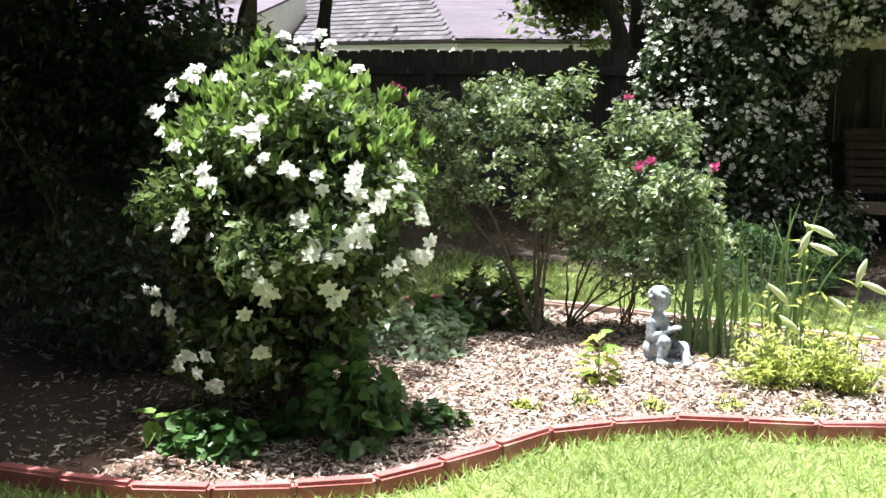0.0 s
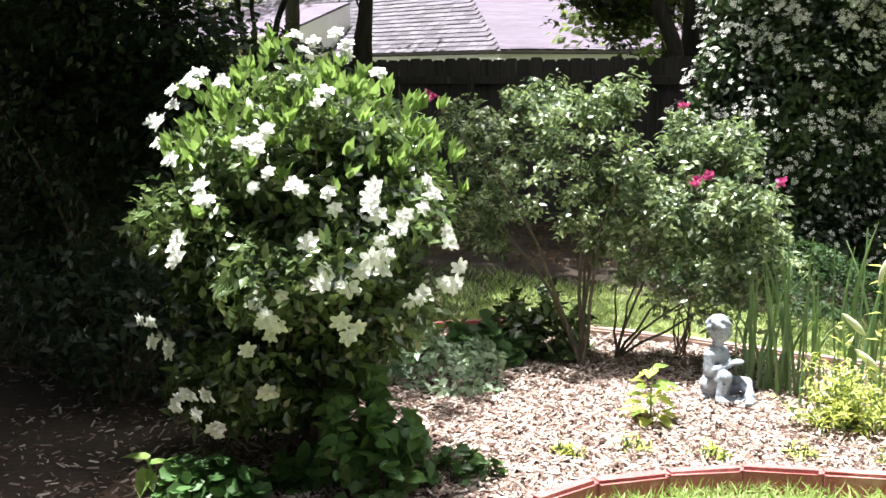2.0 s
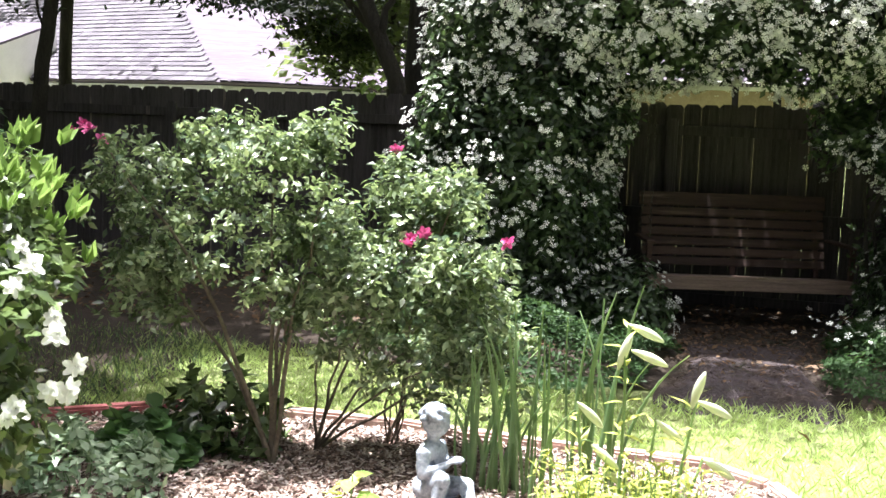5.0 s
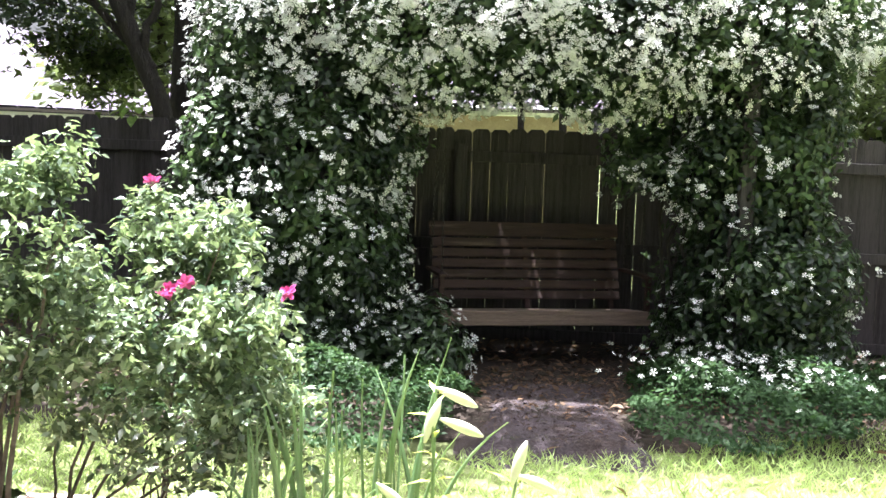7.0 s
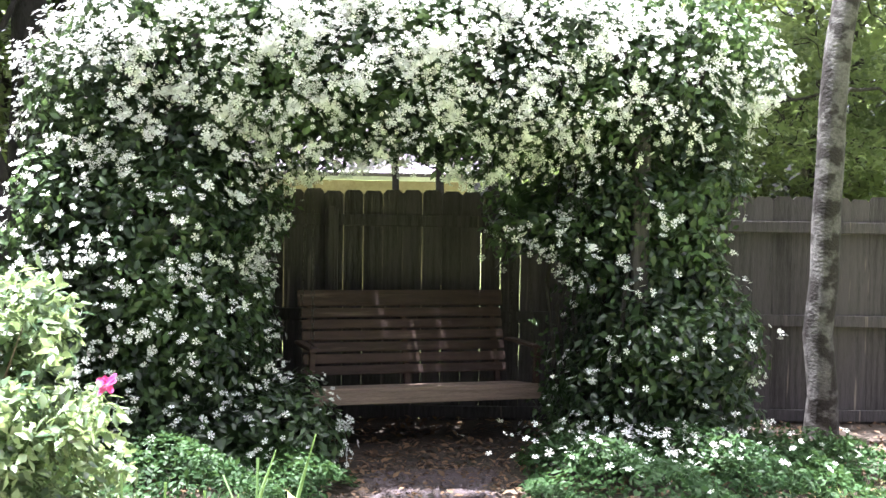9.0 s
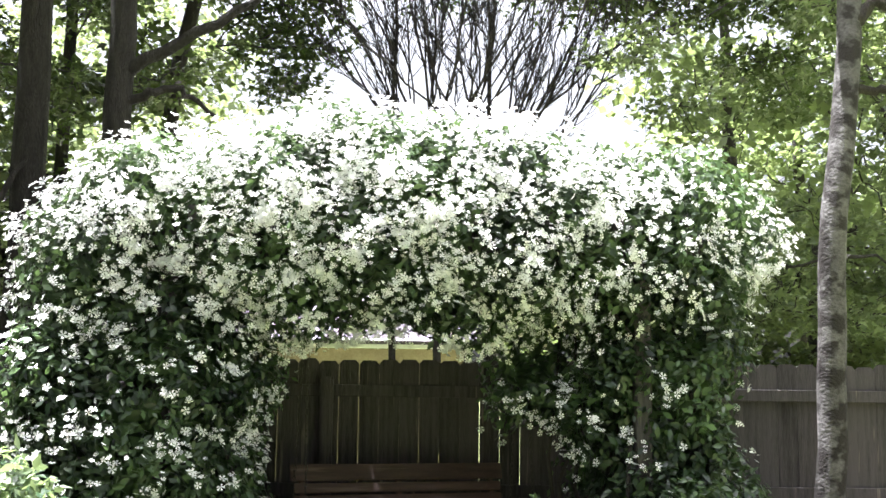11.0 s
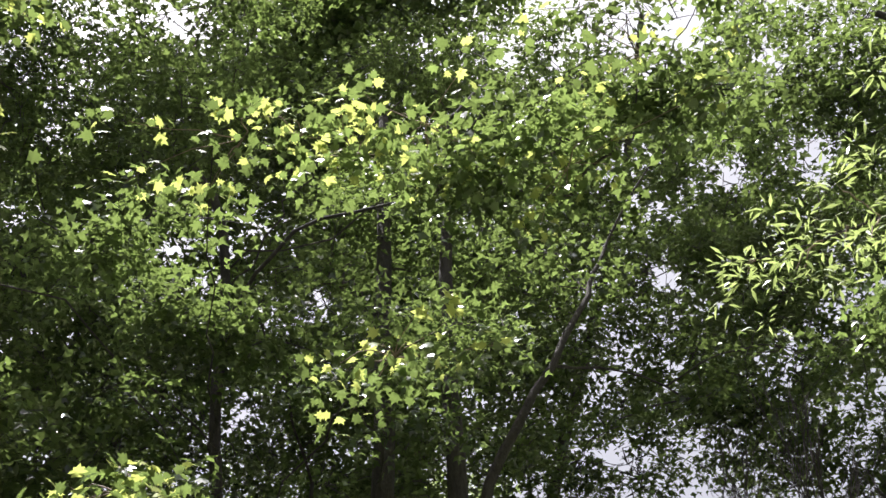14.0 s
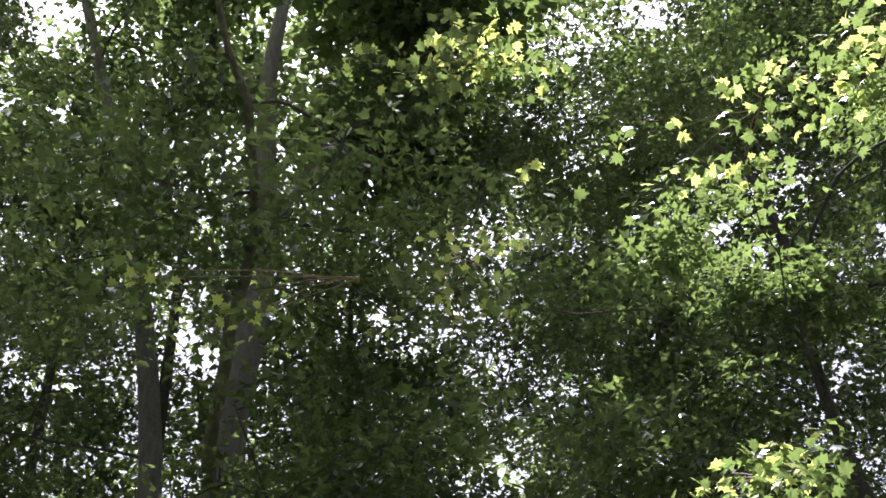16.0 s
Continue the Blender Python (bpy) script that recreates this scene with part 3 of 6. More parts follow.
poly("roof", [(-2.85, 18.15, 2.34), (1.45, 18.15, 2.34), (1.2, 20.6, 3.3), (-2.6, 20.6, 3.3)], [(0, 1, 2, 3)], M_ROOF, cottage, "grey shingle roof", 0.06)
# the wing with the higher eave
W0, W1 = Vector((-26.5, 19.2, 2.55)), Vector((-15.2, 18.2, 2.55))
poly("wing_roof", [W0, W1, W1 + Vector((0.2, 2.6, 0.85)), W0 + Vector((0.2, 2.6, 0.85))], [(0, 1, 2, 3)], M_ROOF, house, "pale grey shingle roof", 0.05)
poly("wing_end", [W1 + Vector((0, 0, -3.2)), W1 + Vector((0, 0, -0.02)), W1 + Vector((0.2, 2.6, 0.82)), W1 + Vector((0.2, 2.6, -3.2))], [(0, 1, 2, 3)], M_WHITE, house, thick=0.1)
d = W1 - W0
ob = part("wing_fascia", block(d.length, 0.05, 0.26, 0.01), M_WHITE, house)
ob.matrix_basis = Matrix.Translation((W0 + W1) / 2 + Vector((0, -0.03, -0.14))) @ Matrix.Rotation(math.atan2(d.y, d.x), 4, "Z")
ob = part("wing_wall", block(d.length - 0.6, 0.25, 3.2, 0.0), M_WALL, house)
ob.matrix_basis = Matrix.Translation((W0 + W1) / 2 + Vector((0, 0.5, -1.75))) @ Matrix.Rotation(math.atan2(d.y, d.x), 4, "Z")
for fx in (0.25, 0.62, 0.86):
    c = W0.lerp(W1, fx) + Vector((0, 0.34, -0.95))
    win = part("window", block(1.3, 0.06, 1.1, 0.01), M_WHITE, house)
    win.location = c
    pane = part("pane", block(1.12, 0.03, 0.94, 0.0), M_GLASS, win)
    pane.location = (0, -0.03, 0)

# ---- arbor with jasmine ----
arbor = thing("arbor", "dark timber arbor buried under flowering jasmine", "arbor")
for x in (-1.25, 1.62):
    for y in (6.98, 7.95):
        ob = part("post", block(0.10, 0.10, 2.45, 0.01), M_FENCE, arbor)
        ob.location = (x, y, 1.2)
for y in (6.98, 7.95):
    ob = part("beam", block(3.7, 0.06, 0.14, 0.01), M_FENCE, arbor)
    ob.location = (0.18, y, 2.46)
for i in range(9):
    ob = part("rafter", block(0.05, 1.5, 0.09, 0.008), M_FENCE, arbor)
    ob.location = (-1.5 + i * 0.42, 7.46, 2.575)


def rounded(P, c, h, r):
    q = np.abs(P - np.array(c)) - (np.array(h) - r)
    return np.linalg.norm(np.maximum(q, 0), axis=1) + np.minimum(q.max(1), 0) - r


def lumps(P, s=1.0):
    x, y, z = P[:, 0] * s, P[:, 1] * s, P[:, 2] * s
    return (np.sin(3.1 * x + 1.7 * np.sin(2.3 * z)) * np.sin(2.7 * y + 1.1) * np.sin(3.7 * z + 0.6 * x) + 0.6 * np.sin(7.3 * x + 2.1 * z) * np.sin(6.1 * z - 1.9 * y))


def vine_shape(P):
    d = rounded(P, (-1.40, 7.42, 0.95), (0.70, 0.62, 1.2), 0.3)
    d = np.minimum(d, rounded(P, (-1.22, 6.95, 0.15), (0.98, 0.52, 0.36), 0.3))
    d = np.minimum(d, rounded(P, (-1.50, 7.0, 0.9), (0.72, 0.5, 1.0), 0.35))
    d = np.minimum(d, rounded(P, (-1.38, 7.3, 2.0), (0.74, 0.62, 0.75), 0.4))
    d = np.minimum(d, rounded(P, (1.70, 7.45, 0.8), (0.50, 0.60, 1.2), 0.25))
    d = np.minimum(d, rounded(P, (1.85, 7.0, 0.55), (0.46, 0.42, 0.55), 0.3))
    d = np.minimum(d, rounded(P, (1.34, 7.9, 1.1), (0.28, 0.26, 1.2), 0.2))
    d = np.minimum(d, rounded(P, (1.08, 7.75, 1.78), (0.40, 0.5, 0.42), 0.25))
    top = rounded(P, (0.20, 7.70, 2.60), (2.25, 1.10, 0.78), 0.74)
    top = np.maximum(top, P[:, 2] - (3.23 - np.where(P[:, 0] < -0.2, 0.19, 0.085) * np.abs(P[:, 0] + 0.2) ** 1.6))
    top = np.maximum(top, 1.80 + 0.20 * np.exp(-((P[:, 0] - 0.02) / 0.52) ** 4) - P[:, 2])
    d = np.minimum(d, top)
    return d + 0.10 * lumps(P) + 0.05 * lumps(P, 2.6)


def vine_sample(n, low, high):
    got, nor = [], []
    have = 0
    while have < n:
        P = rng.uniform((-2.6, 6.2, 0.0), (2.8, 8.85, 3.6), (200000, 3))
        d = vine_shape(P)
        k = (d > low) & (d < high) & ((P[:, 1] < 7.75) | (P[:, 2] > 2.5))
        P = P[k]
        e = 0.03
        g = np.stack([vine_shape(P + np.eye(3)[i] * e) - vine_shape(P - np.eye(3)[i] * e) for i in range(3)], 1)
        got.append(P)
        nor.append(unit(g))
        have += len(P)
    return np.concatenate(got)[:n], np.concatenate(nor)[:n]


vine = thing("jasmine_vine", "star jasmine vine thick with small white flowers over the arbor", "vine")
P, N = vine_sample(47000, -0.16, 0.03)
V, F = leaf_pile(P, unit(N + rng.normal(0, 0.55, N.shape) + (0, 0, 0.35)), 0.062, FOLDED, 0.35)
tagged(link_mesh("foliage", V, F, M_JASMINE, vine), "small glossy dark green leaves", kind="stuff")
# oversized inner leaves added to stop light leaking through the vine
P, N = vine_sample(15000, -0.45, -0.14)
V, F = leaf_pile(P, unit(N + rng.normal(0, 0.5, N.shape)), 0.15, FOLDED, 0.3)
tagged(link_mesh("inner_foliage", V, F, M_JASMINE, vine), "large inner leaves added to block light through the vine", kind="stuff")
P, N = vine_sample(27000, -0.05, 0.05)
crest = np.clip((P[:, 2] - 1.7) / 0.8, 0, 1)
keep = rng.random(len(P)) < np.clip(0.30 + 0.70 * crest, 0, 1) * np.clip(0.50 + 0.30 * crest + 1.1 * lumps(P, 2.8), 0.06, 1) * np.interp(P[:, 0], [-2.4, -1.8, -1.1, 0.7, 1.5, 2.3], [0.4, 0.7, 1, 1, 0.45, 0.2]) * np.where((P[:, 1] > 7.3) & (P[:, 2] < 2.0), 0.06, 1) * np.where((P[:, 0] < -0.7) & (P[:, 2] < 2.4), 0.75, 1) * np.where((P[:, 0] > 1.0) & (P[:, 2] < 2.0), 0.75, 1) * np.interp(P[:, 2], [0.25, 0.75], [0.4, 1])
keep &= rng.random(len(P)) < np.interp(N[:, 2], [0.5, 0.85], [1, 0.42])
P, N = P[keep], N[keep]
P = np.repeat(P, 4, 0) + rng.normal(0, 0.036, (len(P) * 4, 3))
N = np.repeat(N, 4, 0)
P += N * rng.uniform(0.03, 0.115, (len(P), 1))
keep = vine_shape(P) < 0.13
P, N = P[keep], N[keep]
V, F = joined([leaf_pile(P[k::5], unit(N[k::5] * 0.8 + rng.normal(0, 0.5, N[k::5].shape) + (0, 0, 0.8)), 0.038, (STARFLOWER, STAR, CUPFLOWER, STAR, STAR)[k], 0.35) for k in range(5)])
tagged(link_mesh("blossom", V, F, M_JASFLOWER, vine), "clusters of white star-shaped flowers", kind="stuff")
stems = []
for k in range(36):
    x = random.choice((-1.25, 1.62)) + random.uniform(-0.3, 0.3)
    y = random.uniform(6.9, 7.9)
    p = [(x, y, 0), (x + random.uniform(-0.25, 0.25), y + random.uniform(-0.15, 0.1), 0.9), (x + random.uniform(-0.2, 0.2), y, 1.8), (x * 0.7 + random.uniform(-0.3, 0.3), y, 2.5)]
    stems.append(tube(bent(p, 14, 0.015), np.linspace(0.018, 0.007, 14), 5))
for V, F in stems:
    link_mesh("stem", V, F, M_BARK, vine, "woody stem", smooth=True)


# ---- shrubs ----
def loose(clumps, n, low=0.13, high=0.25, out=0.9):
    """Many small clumps strewn over a few large ones, for an uneven outline."""
    made = []
    for k in range(n):
        c, r = random.choice(clumps)
        d = unit(rng.normal(0, 1, 3))
        s = random.uniform(low, high)
        made.append((tuple(np.array(c) + d * np.array(r) * random.uniform(0.35, out)), (s, s, s * random.uniform(0.6, 0.9))))
    return made


def clump(centre, radii, n, deep=0.2, lump=0.15, lower=-1.0):
    d = unit(rng.normal(0, 1, (n * 2, 3)))
    d = d[d[:, 2] > lower][:n]
    r = 1 - np.abs(rng.normal(0, deep, len(d)))
    r = np.clip(r, 0.05, 1.1) + lump * lumps(d * 1.6 + np.array(centre)) + rng.normal(0, 0.03, len(d))
    P = np.array(centre) + d * np.array(radii) * r[:, None]
    return P, unit(d / np.array(radii))


def shrub(name, label, category, clumps, shape, size, mat, per, bases=(), group="", deep=0.22, tilt=0.6, stem_r=0.012, stem_mat=None, lower=-1.0, floor=0.06, canes=9, up=0.55):
    ob = thing(name, label, category, group)
    Ps, Ns = [], []
    for c, r in clumps:
        n = int(per * (r[0] * r[1] + r[1] * r[2] + r[0] * r[2]))
        P, N = clump(c, r, n, deep, lower=lower)
        Ps.append(P)
        Ns.append(N)
    P, N = np.concatenate(Ps), np.concatenate(Ns)
    k = P[:, 2] > floor
    P, N = P[k], N[k]
    V, F = leaf_pile(P, unit(N * 0.6 + rng.normal(0, tilt, N.shape) + (0, 0, up)), size, shape, 0.35)
    tagged(link_mesh("foliage", V, F, mat, ob), kind="stuff")
    stems = []
    for j in range(canes if bases else 0):
        for c, r in [random.choice(clumps)]:
            b = random.choice(bases)
            e = np.array(c) + np.array(r) * rng.uniform(-0.75, 0.75, 3)
            m = np.array(b) * 0.45 + e * 0.55 + rng.normal(0, 0.05, 3)
            m[:2] = np.array(b)[:2] * 0.6 + e[:2] * 0.4
            stems.append(tube(bent([b, m, e], 8, 0.008), np.linspace(stem_r, stem_r * 0.3, 8), 5))
    for V, F in stems:
        link_mesh("stem", V, F, stem_mat or M_TWIG, ob, smooth=True)
    return ob


random.seed(3)
GARD = [((-2.09, 1.22, 1.03), (0.58, 0.56, 0.55)), ((-2.09, 1.25, 0.70), (0.46, 0.44, 0.40)), ((-2.22, 1.2, 1.24), (0.38, 0.40, 0.34)), ((-1.93, 1.24, 1.22), (0.38, 0.40, 0.32)), ((-2.06, 1.2, 0.45), (0.34, 0.34, 0.25)), ((-2.34, 1.15, 0.85), (0.34, 0.36, 0.36)), ((-2.20, 1.0, 0.42), (0.20, 0.22, 0.12)), ((-1.78, 1.1, 0.98), (0.32, 0.36, 0.34))]
gardenia = shrub("gardenia_shrub", "tall glossy gardenia shrub covered in white double blooms", "shrub", loose(GARD, 112, 0.12, 0.22, 0.92),
                 OVAL, 0.057, M_GARDENIA, 5200, [(-2.15, 1.2, 0.03), (-2.05, 1.3, 0.03), (-2.0, 1.15, 0.03)], deep=0.26, tilt=0.75, stem_r=0.012, canes=46)
tips = []
for c, r, n in (((-2.09, 1.22, 1.16), (0.60, 0.56, 0.48), 200), ((-2.09, 1.22, 1.0), (0.62, 0.6, 0.55), 60)):
    P, N = clump(c, r, n, 0.03, lower=0.15)
    for p, q in zip(P, N):
        m = 7
        a = unit(np.column_stack([rng.normal(0, 0.42, (m, 2)) + q[:2] * 0.5, np.ones(m)]))
        tips.append(leaf_pile(np.repeat(p[None], m, 0), unit(np.cross(a, rng.normal(0, 1, (m, 3)))), 0.062, OVAL, 0.4, along=a))
V, F = joined(tips)
tagged(link_mesh("young_foliage", V, F, M_NEWLEAF, gardenia), "upright light green young shoots", kind="stuff")
BLOOMS = [(-2.29, 0.85, 1.53), (-1.91, 1.07, 1.67), (-1.85, 1.18, 1.66), (-2.10, 0.81, 1.53), (-1.76, 0.87, 1.46), (-1.83, 0.70, 1.24), (-1.75, 0.73, 1.20), (-1.57, 0.89, 1.16), (-1.55, 0.90, 1.10), (-1.49, 1.11, 1.20), (-2.05, 0.63, 1.19), (-2.01, 0.62, 1.15), (-2.14, 0.60, 0.99), (-1.70, 0.73, 1.02), (-1.48, 1.07, 1.11), (-1.45, 1.18, 1.02), (-1.51, 0.96, 1.05), (-1.53, 0.92, 0.97), (-1.54, 0.91, 0.92), (-1.58, 0.85, 0.92),
          (-1.61, 0.82, 0.87), (-1.66, 0.76, 0.93), (-1.69, 0.75, 0.87), (-1.78, 0.69, 0.85), (-1.83, 0.69, 0.76), (-1.46, 1.28, 0.88), (-1.46, 1.18, 0.84), (-1.48, 1.07, 0.82), (-1.54, 1.00, 0.72), (-1.64, 0.85, 0.70), (-2.36, 0.71, 0.70)]
kinds = []
for k in range(4):
    V, F = double_flower(seed=k)
    me = bpy.data.meshes.new("bloom")
    me.from_pydata(V.tolist(), [], F.tolist())
    me.materials.append(M_OLDPETAL if k == 3 else M_PETAL)
    kinds.append(me)
BLOOMS += [(-2.28, 0.74, 0.43), (-2.22, 0.74, 0.45), (-2.15, 0.74, 0.46), (-2.20, 0.74, 0.38), (-2.10, 0.74, 0.35), (-2.13, 0.74, 0.34)]
for k in range(22):
    d = Vector((random.uniform(-0.5, 0.8), random.uniform(-1, 0.1), random.uniform(-0.5, 0.9))).normalized()
    BLOOMS.append((-2.09 + d.x * 0.62, 1.22 + d.y * 0.60, 0.98 + d.z * 0.70))
for k, p in enumerate(BLOOMS):
    out = Vector(p) - Vector((-2.09, 1.22, 0.9))
    for j in range((2, 1, 3, 1, 2)[k % 5]):
        q = Vector(p) + out.normalized() * 0.05 + Vector((random.uniform(-0.055, 0.055), random.uniform(-0.055, 0.02), random.uniform(-0.06, 0.06))) * min(j, 1)
        aim = (out.normalized() + Vector((random.uniform(-0.2, 0.7), random.uniform(-0.9, 0.1), random.uniform(0.0, 0.6)))).to_track_quat("Z", "X").to_matrix().to_4x4()
        again("bloom", kinds[3 if (k * 7 + j) % 14 == 4 else k % 3], gardenia, Matrix.Translation(q) @ aim @ Matrix.Scale(random.uniform(0.056, 0.082), 4))

ROSE_A = [((-2.28, 3.2, 1.26), (0.42, 0.34, 0.24)), ((-1.85, 3.24, 1.39), (0.38, 0.34, 0.23)), ((-1.58, 3.3, 1.47), (0.16, 0.2, 0.18)), ((-2.28, 3.2, 1.22), (0.42, 0.34, 0.24)), ((-1.95, 3.2, 1.03), (0.50, 0.38, 0.22)), ((-2.33, 3.2, 0.82), (0.25, 0.3, 0.22)), ((-1.60, 3.2, 0.84), (0.28, 0.3, 0.25)), ((-1.48, 3.2, 1.10), (0.2, 0.25, 0.2))]
ROSE_B = [((-1.25, 3.55, 1.24), (0.12, 0.14, 0.19)), ((-1.0, 3.5, 1.20), (0.13, 0.13, 0.11)), ((-1.1, 3.5, 0.95), (0.36, 0.30, 0.25)), ((-1.38, 3.5, 0.92), (0.22, 0.26, 0.28)), ((-0.86, 3.45, 0.80), (0.18, 0.24, 0.2)), ((-1.1, 3.5, 0.64), (0.36, 0.28, 0.2)), ((-0.88, 3.5, 0.54), (0.2, 0.22, 0.14)), ((-1.05, 3.45, 0.85), (0.38, 0.28, 0.22)), ((-1.0, 3.45, 0.42), (0.38, 0.25, 0.17)), ((-1.42, 3.4, 0.62), (0.24, 0.25, 0.24)), ((-0.75, 3.45, 0.66), (0.18, 0.2, 0.2)), ((-1.0, 3.22, 0.62), (0.36, 0.18, 0.16)), ((-1.25, 3.2, 0.85), (0.26, 0.16, 0.2)), ((-0.85, 3.2, 0.98), (0.2, 0.16, 0.16))]
roses_left = shrub("rose_bush", "broad rose bush with small dark leaves and bare lower canes", "shrub", loose(ROSE_A, 240, 0.05, 0.11, 1.05),
                   OVAL, 0.043, M_ROSELEAF, 2350, [(-1.64, 3.10, 0.03), (-1.67, 3.14, 0.03)], "rose bushes", 0.45, 0.7, 0.013, M_CANE, canes=6, up=0.8)
roses_right = shrub("rose_bush", "rose bush in sun with magenta blooms, sun glare in its leaf colour", "shrub", loose(ROSE_B, 380, 0.045, 0.10, 1.2),
                    OVAL, 0.045, M_ROSELEAF, 2300, [(-1.55, 3.37, 0.03), (-1.30, 3.66, 0.03), (-1.27, 3.7, 0.03)], "rose bushes", 0.45, 0.7, 0.009, M_CANE, canes=8, up=0.8)
kinds = []
for k in range(3):
    V, F = double_flower(((6, 0.5, 0.25), (5, 0.42, 0.6), (4, 0.3, 1.0)), seed=20 + k)
    me = bpy.data.meshes.new("bloom")
    me.from_pydata(V.tolist(), [], F.tolist())
    me.materials.append(M_ROSE)
    kinds.append(me)
for owner, spots in ((roses_right, [(-1.271, 3.60, 1.42), (-1.09, 3.28, 1.06), (-1.03, 3.26, 1.08), (-1.10, 3.24, 1.03), (-0.635, 3.15, 1.08)]), (roses_left, [(-2.62, 3.15, 1.49), (-2.55, 3.1, 1.47), (-2.50, 3.12, 1.42), (-2.66, 3.14, 1.45)])):
    for k, p in enumerate(spots):
        again("bloom", kinds[k % 3], owner, Matrix.Translation(p) @ Euler((random.uniform(0.3, 1.2), random.uniform(-0.5, 0.5), random.uniform(0, 6))).to_matrix().to_4x4() @ Matrix.Scale(random.uniform(0.065, 0.085), 4))

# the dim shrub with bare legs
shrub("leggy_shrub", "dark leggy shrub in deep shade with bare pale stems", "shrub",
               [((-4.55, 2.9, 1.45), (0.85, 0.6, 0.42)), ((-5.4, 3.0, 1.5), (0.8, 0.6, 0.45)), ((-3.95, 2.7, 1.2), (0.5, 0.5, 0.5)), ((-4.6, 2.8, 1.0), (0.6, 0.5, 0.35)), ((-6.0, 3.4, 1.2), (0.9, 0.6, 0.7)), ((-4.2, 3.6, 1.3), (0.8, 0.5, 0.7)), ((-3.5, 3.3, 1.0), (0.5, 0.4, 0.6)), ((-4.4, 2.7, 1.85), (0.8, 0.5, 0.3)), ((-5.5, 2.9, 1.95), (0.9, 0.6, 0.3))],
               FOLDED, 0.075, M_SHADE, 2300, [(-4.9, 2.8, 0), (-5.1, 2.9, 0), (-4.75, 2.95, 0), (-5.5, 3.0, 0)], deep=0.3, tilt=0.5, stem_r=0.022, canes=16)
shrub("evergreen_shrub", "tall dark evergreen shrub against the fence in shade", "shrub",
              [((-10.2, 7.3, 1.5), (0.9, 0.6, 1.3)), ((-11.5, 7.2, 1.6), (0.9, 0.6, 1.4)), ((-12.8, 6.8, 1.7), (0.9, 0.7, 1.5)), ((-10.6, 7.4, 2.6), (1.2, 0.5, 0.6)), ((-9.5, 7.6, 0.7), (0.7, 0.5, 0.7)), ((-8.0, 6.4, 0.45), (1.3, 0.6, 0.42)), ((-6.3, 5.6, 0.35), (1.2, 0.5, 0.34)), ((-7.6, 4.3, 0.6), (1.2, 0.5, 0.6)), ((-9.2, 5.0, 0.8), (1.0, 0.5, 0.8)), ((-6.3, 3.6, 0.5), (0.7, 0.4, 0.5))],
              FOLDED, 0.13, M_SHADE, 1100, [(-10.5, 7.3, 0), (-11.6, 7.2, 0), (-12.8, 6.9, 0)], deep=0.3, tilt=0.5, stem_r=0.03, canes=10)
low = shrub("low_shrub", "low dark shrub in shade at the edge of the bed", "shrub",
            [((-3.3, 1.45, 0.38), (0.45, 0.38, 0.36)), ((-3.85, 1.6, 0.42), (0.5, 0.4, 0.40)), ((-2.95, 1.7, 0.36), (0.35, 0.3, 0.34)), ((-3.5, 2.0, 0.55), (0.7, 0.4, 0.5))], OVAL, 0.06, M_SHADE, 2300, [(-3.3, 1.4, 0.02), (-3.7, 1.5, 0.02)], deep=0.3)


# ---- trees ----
# sky gaps placed to fit the camera's view: turn to the left, height and half-width in degrees
VIEWPOINT = np.array((0.25, 0.1, 1.6))
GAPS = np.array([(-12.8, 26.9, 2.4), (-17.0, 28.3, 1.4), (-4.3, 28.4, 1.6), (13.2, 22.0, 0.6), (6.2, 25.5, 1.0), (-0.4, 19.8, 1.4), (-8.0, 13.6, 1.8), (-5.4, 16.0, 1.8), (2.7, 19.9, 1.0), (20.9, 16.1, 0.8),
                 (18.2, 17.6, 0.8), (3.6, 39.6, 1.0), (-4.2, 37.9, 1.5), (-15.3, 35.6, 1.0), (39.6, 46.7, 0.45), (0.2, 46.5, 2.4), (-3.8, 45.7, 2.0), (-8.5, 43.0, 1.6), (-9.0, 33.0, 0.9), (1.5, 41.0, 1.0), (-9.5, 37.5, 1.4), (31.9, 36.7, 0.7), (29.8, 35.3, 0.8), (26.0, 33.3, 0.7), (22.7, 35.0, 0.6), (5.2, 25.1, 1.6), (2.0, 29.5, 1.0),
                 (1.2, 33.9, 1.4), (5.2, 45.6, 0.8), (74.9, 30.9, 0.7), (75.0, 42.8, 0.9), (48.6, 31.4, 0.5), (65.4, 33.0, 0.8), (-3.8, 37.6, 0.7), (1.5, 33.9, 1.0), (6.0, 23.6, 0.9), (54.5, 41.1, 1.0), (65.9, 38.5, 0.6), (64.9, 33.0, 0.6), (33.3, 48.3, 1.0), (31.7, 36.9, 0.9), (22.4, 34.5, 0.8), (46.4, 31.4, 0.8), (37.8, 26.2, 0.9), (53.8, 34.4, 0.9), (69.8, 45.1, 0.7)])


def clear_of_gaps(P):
    """Which leaves stay: ragged openings, cut along the camera's sight lines, let the sky through."""
    d = unit(P - VIEWPOINT)
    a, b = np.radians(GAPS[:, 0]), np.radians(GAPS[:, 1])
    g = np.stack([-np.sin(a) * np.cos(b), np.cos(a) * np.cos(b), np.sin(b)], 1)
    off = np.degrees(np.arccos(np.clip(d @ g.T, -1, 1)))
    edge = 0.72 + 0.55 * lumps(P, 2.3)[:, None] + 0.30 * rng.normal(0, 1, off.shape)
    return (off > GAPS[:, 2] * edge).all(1)


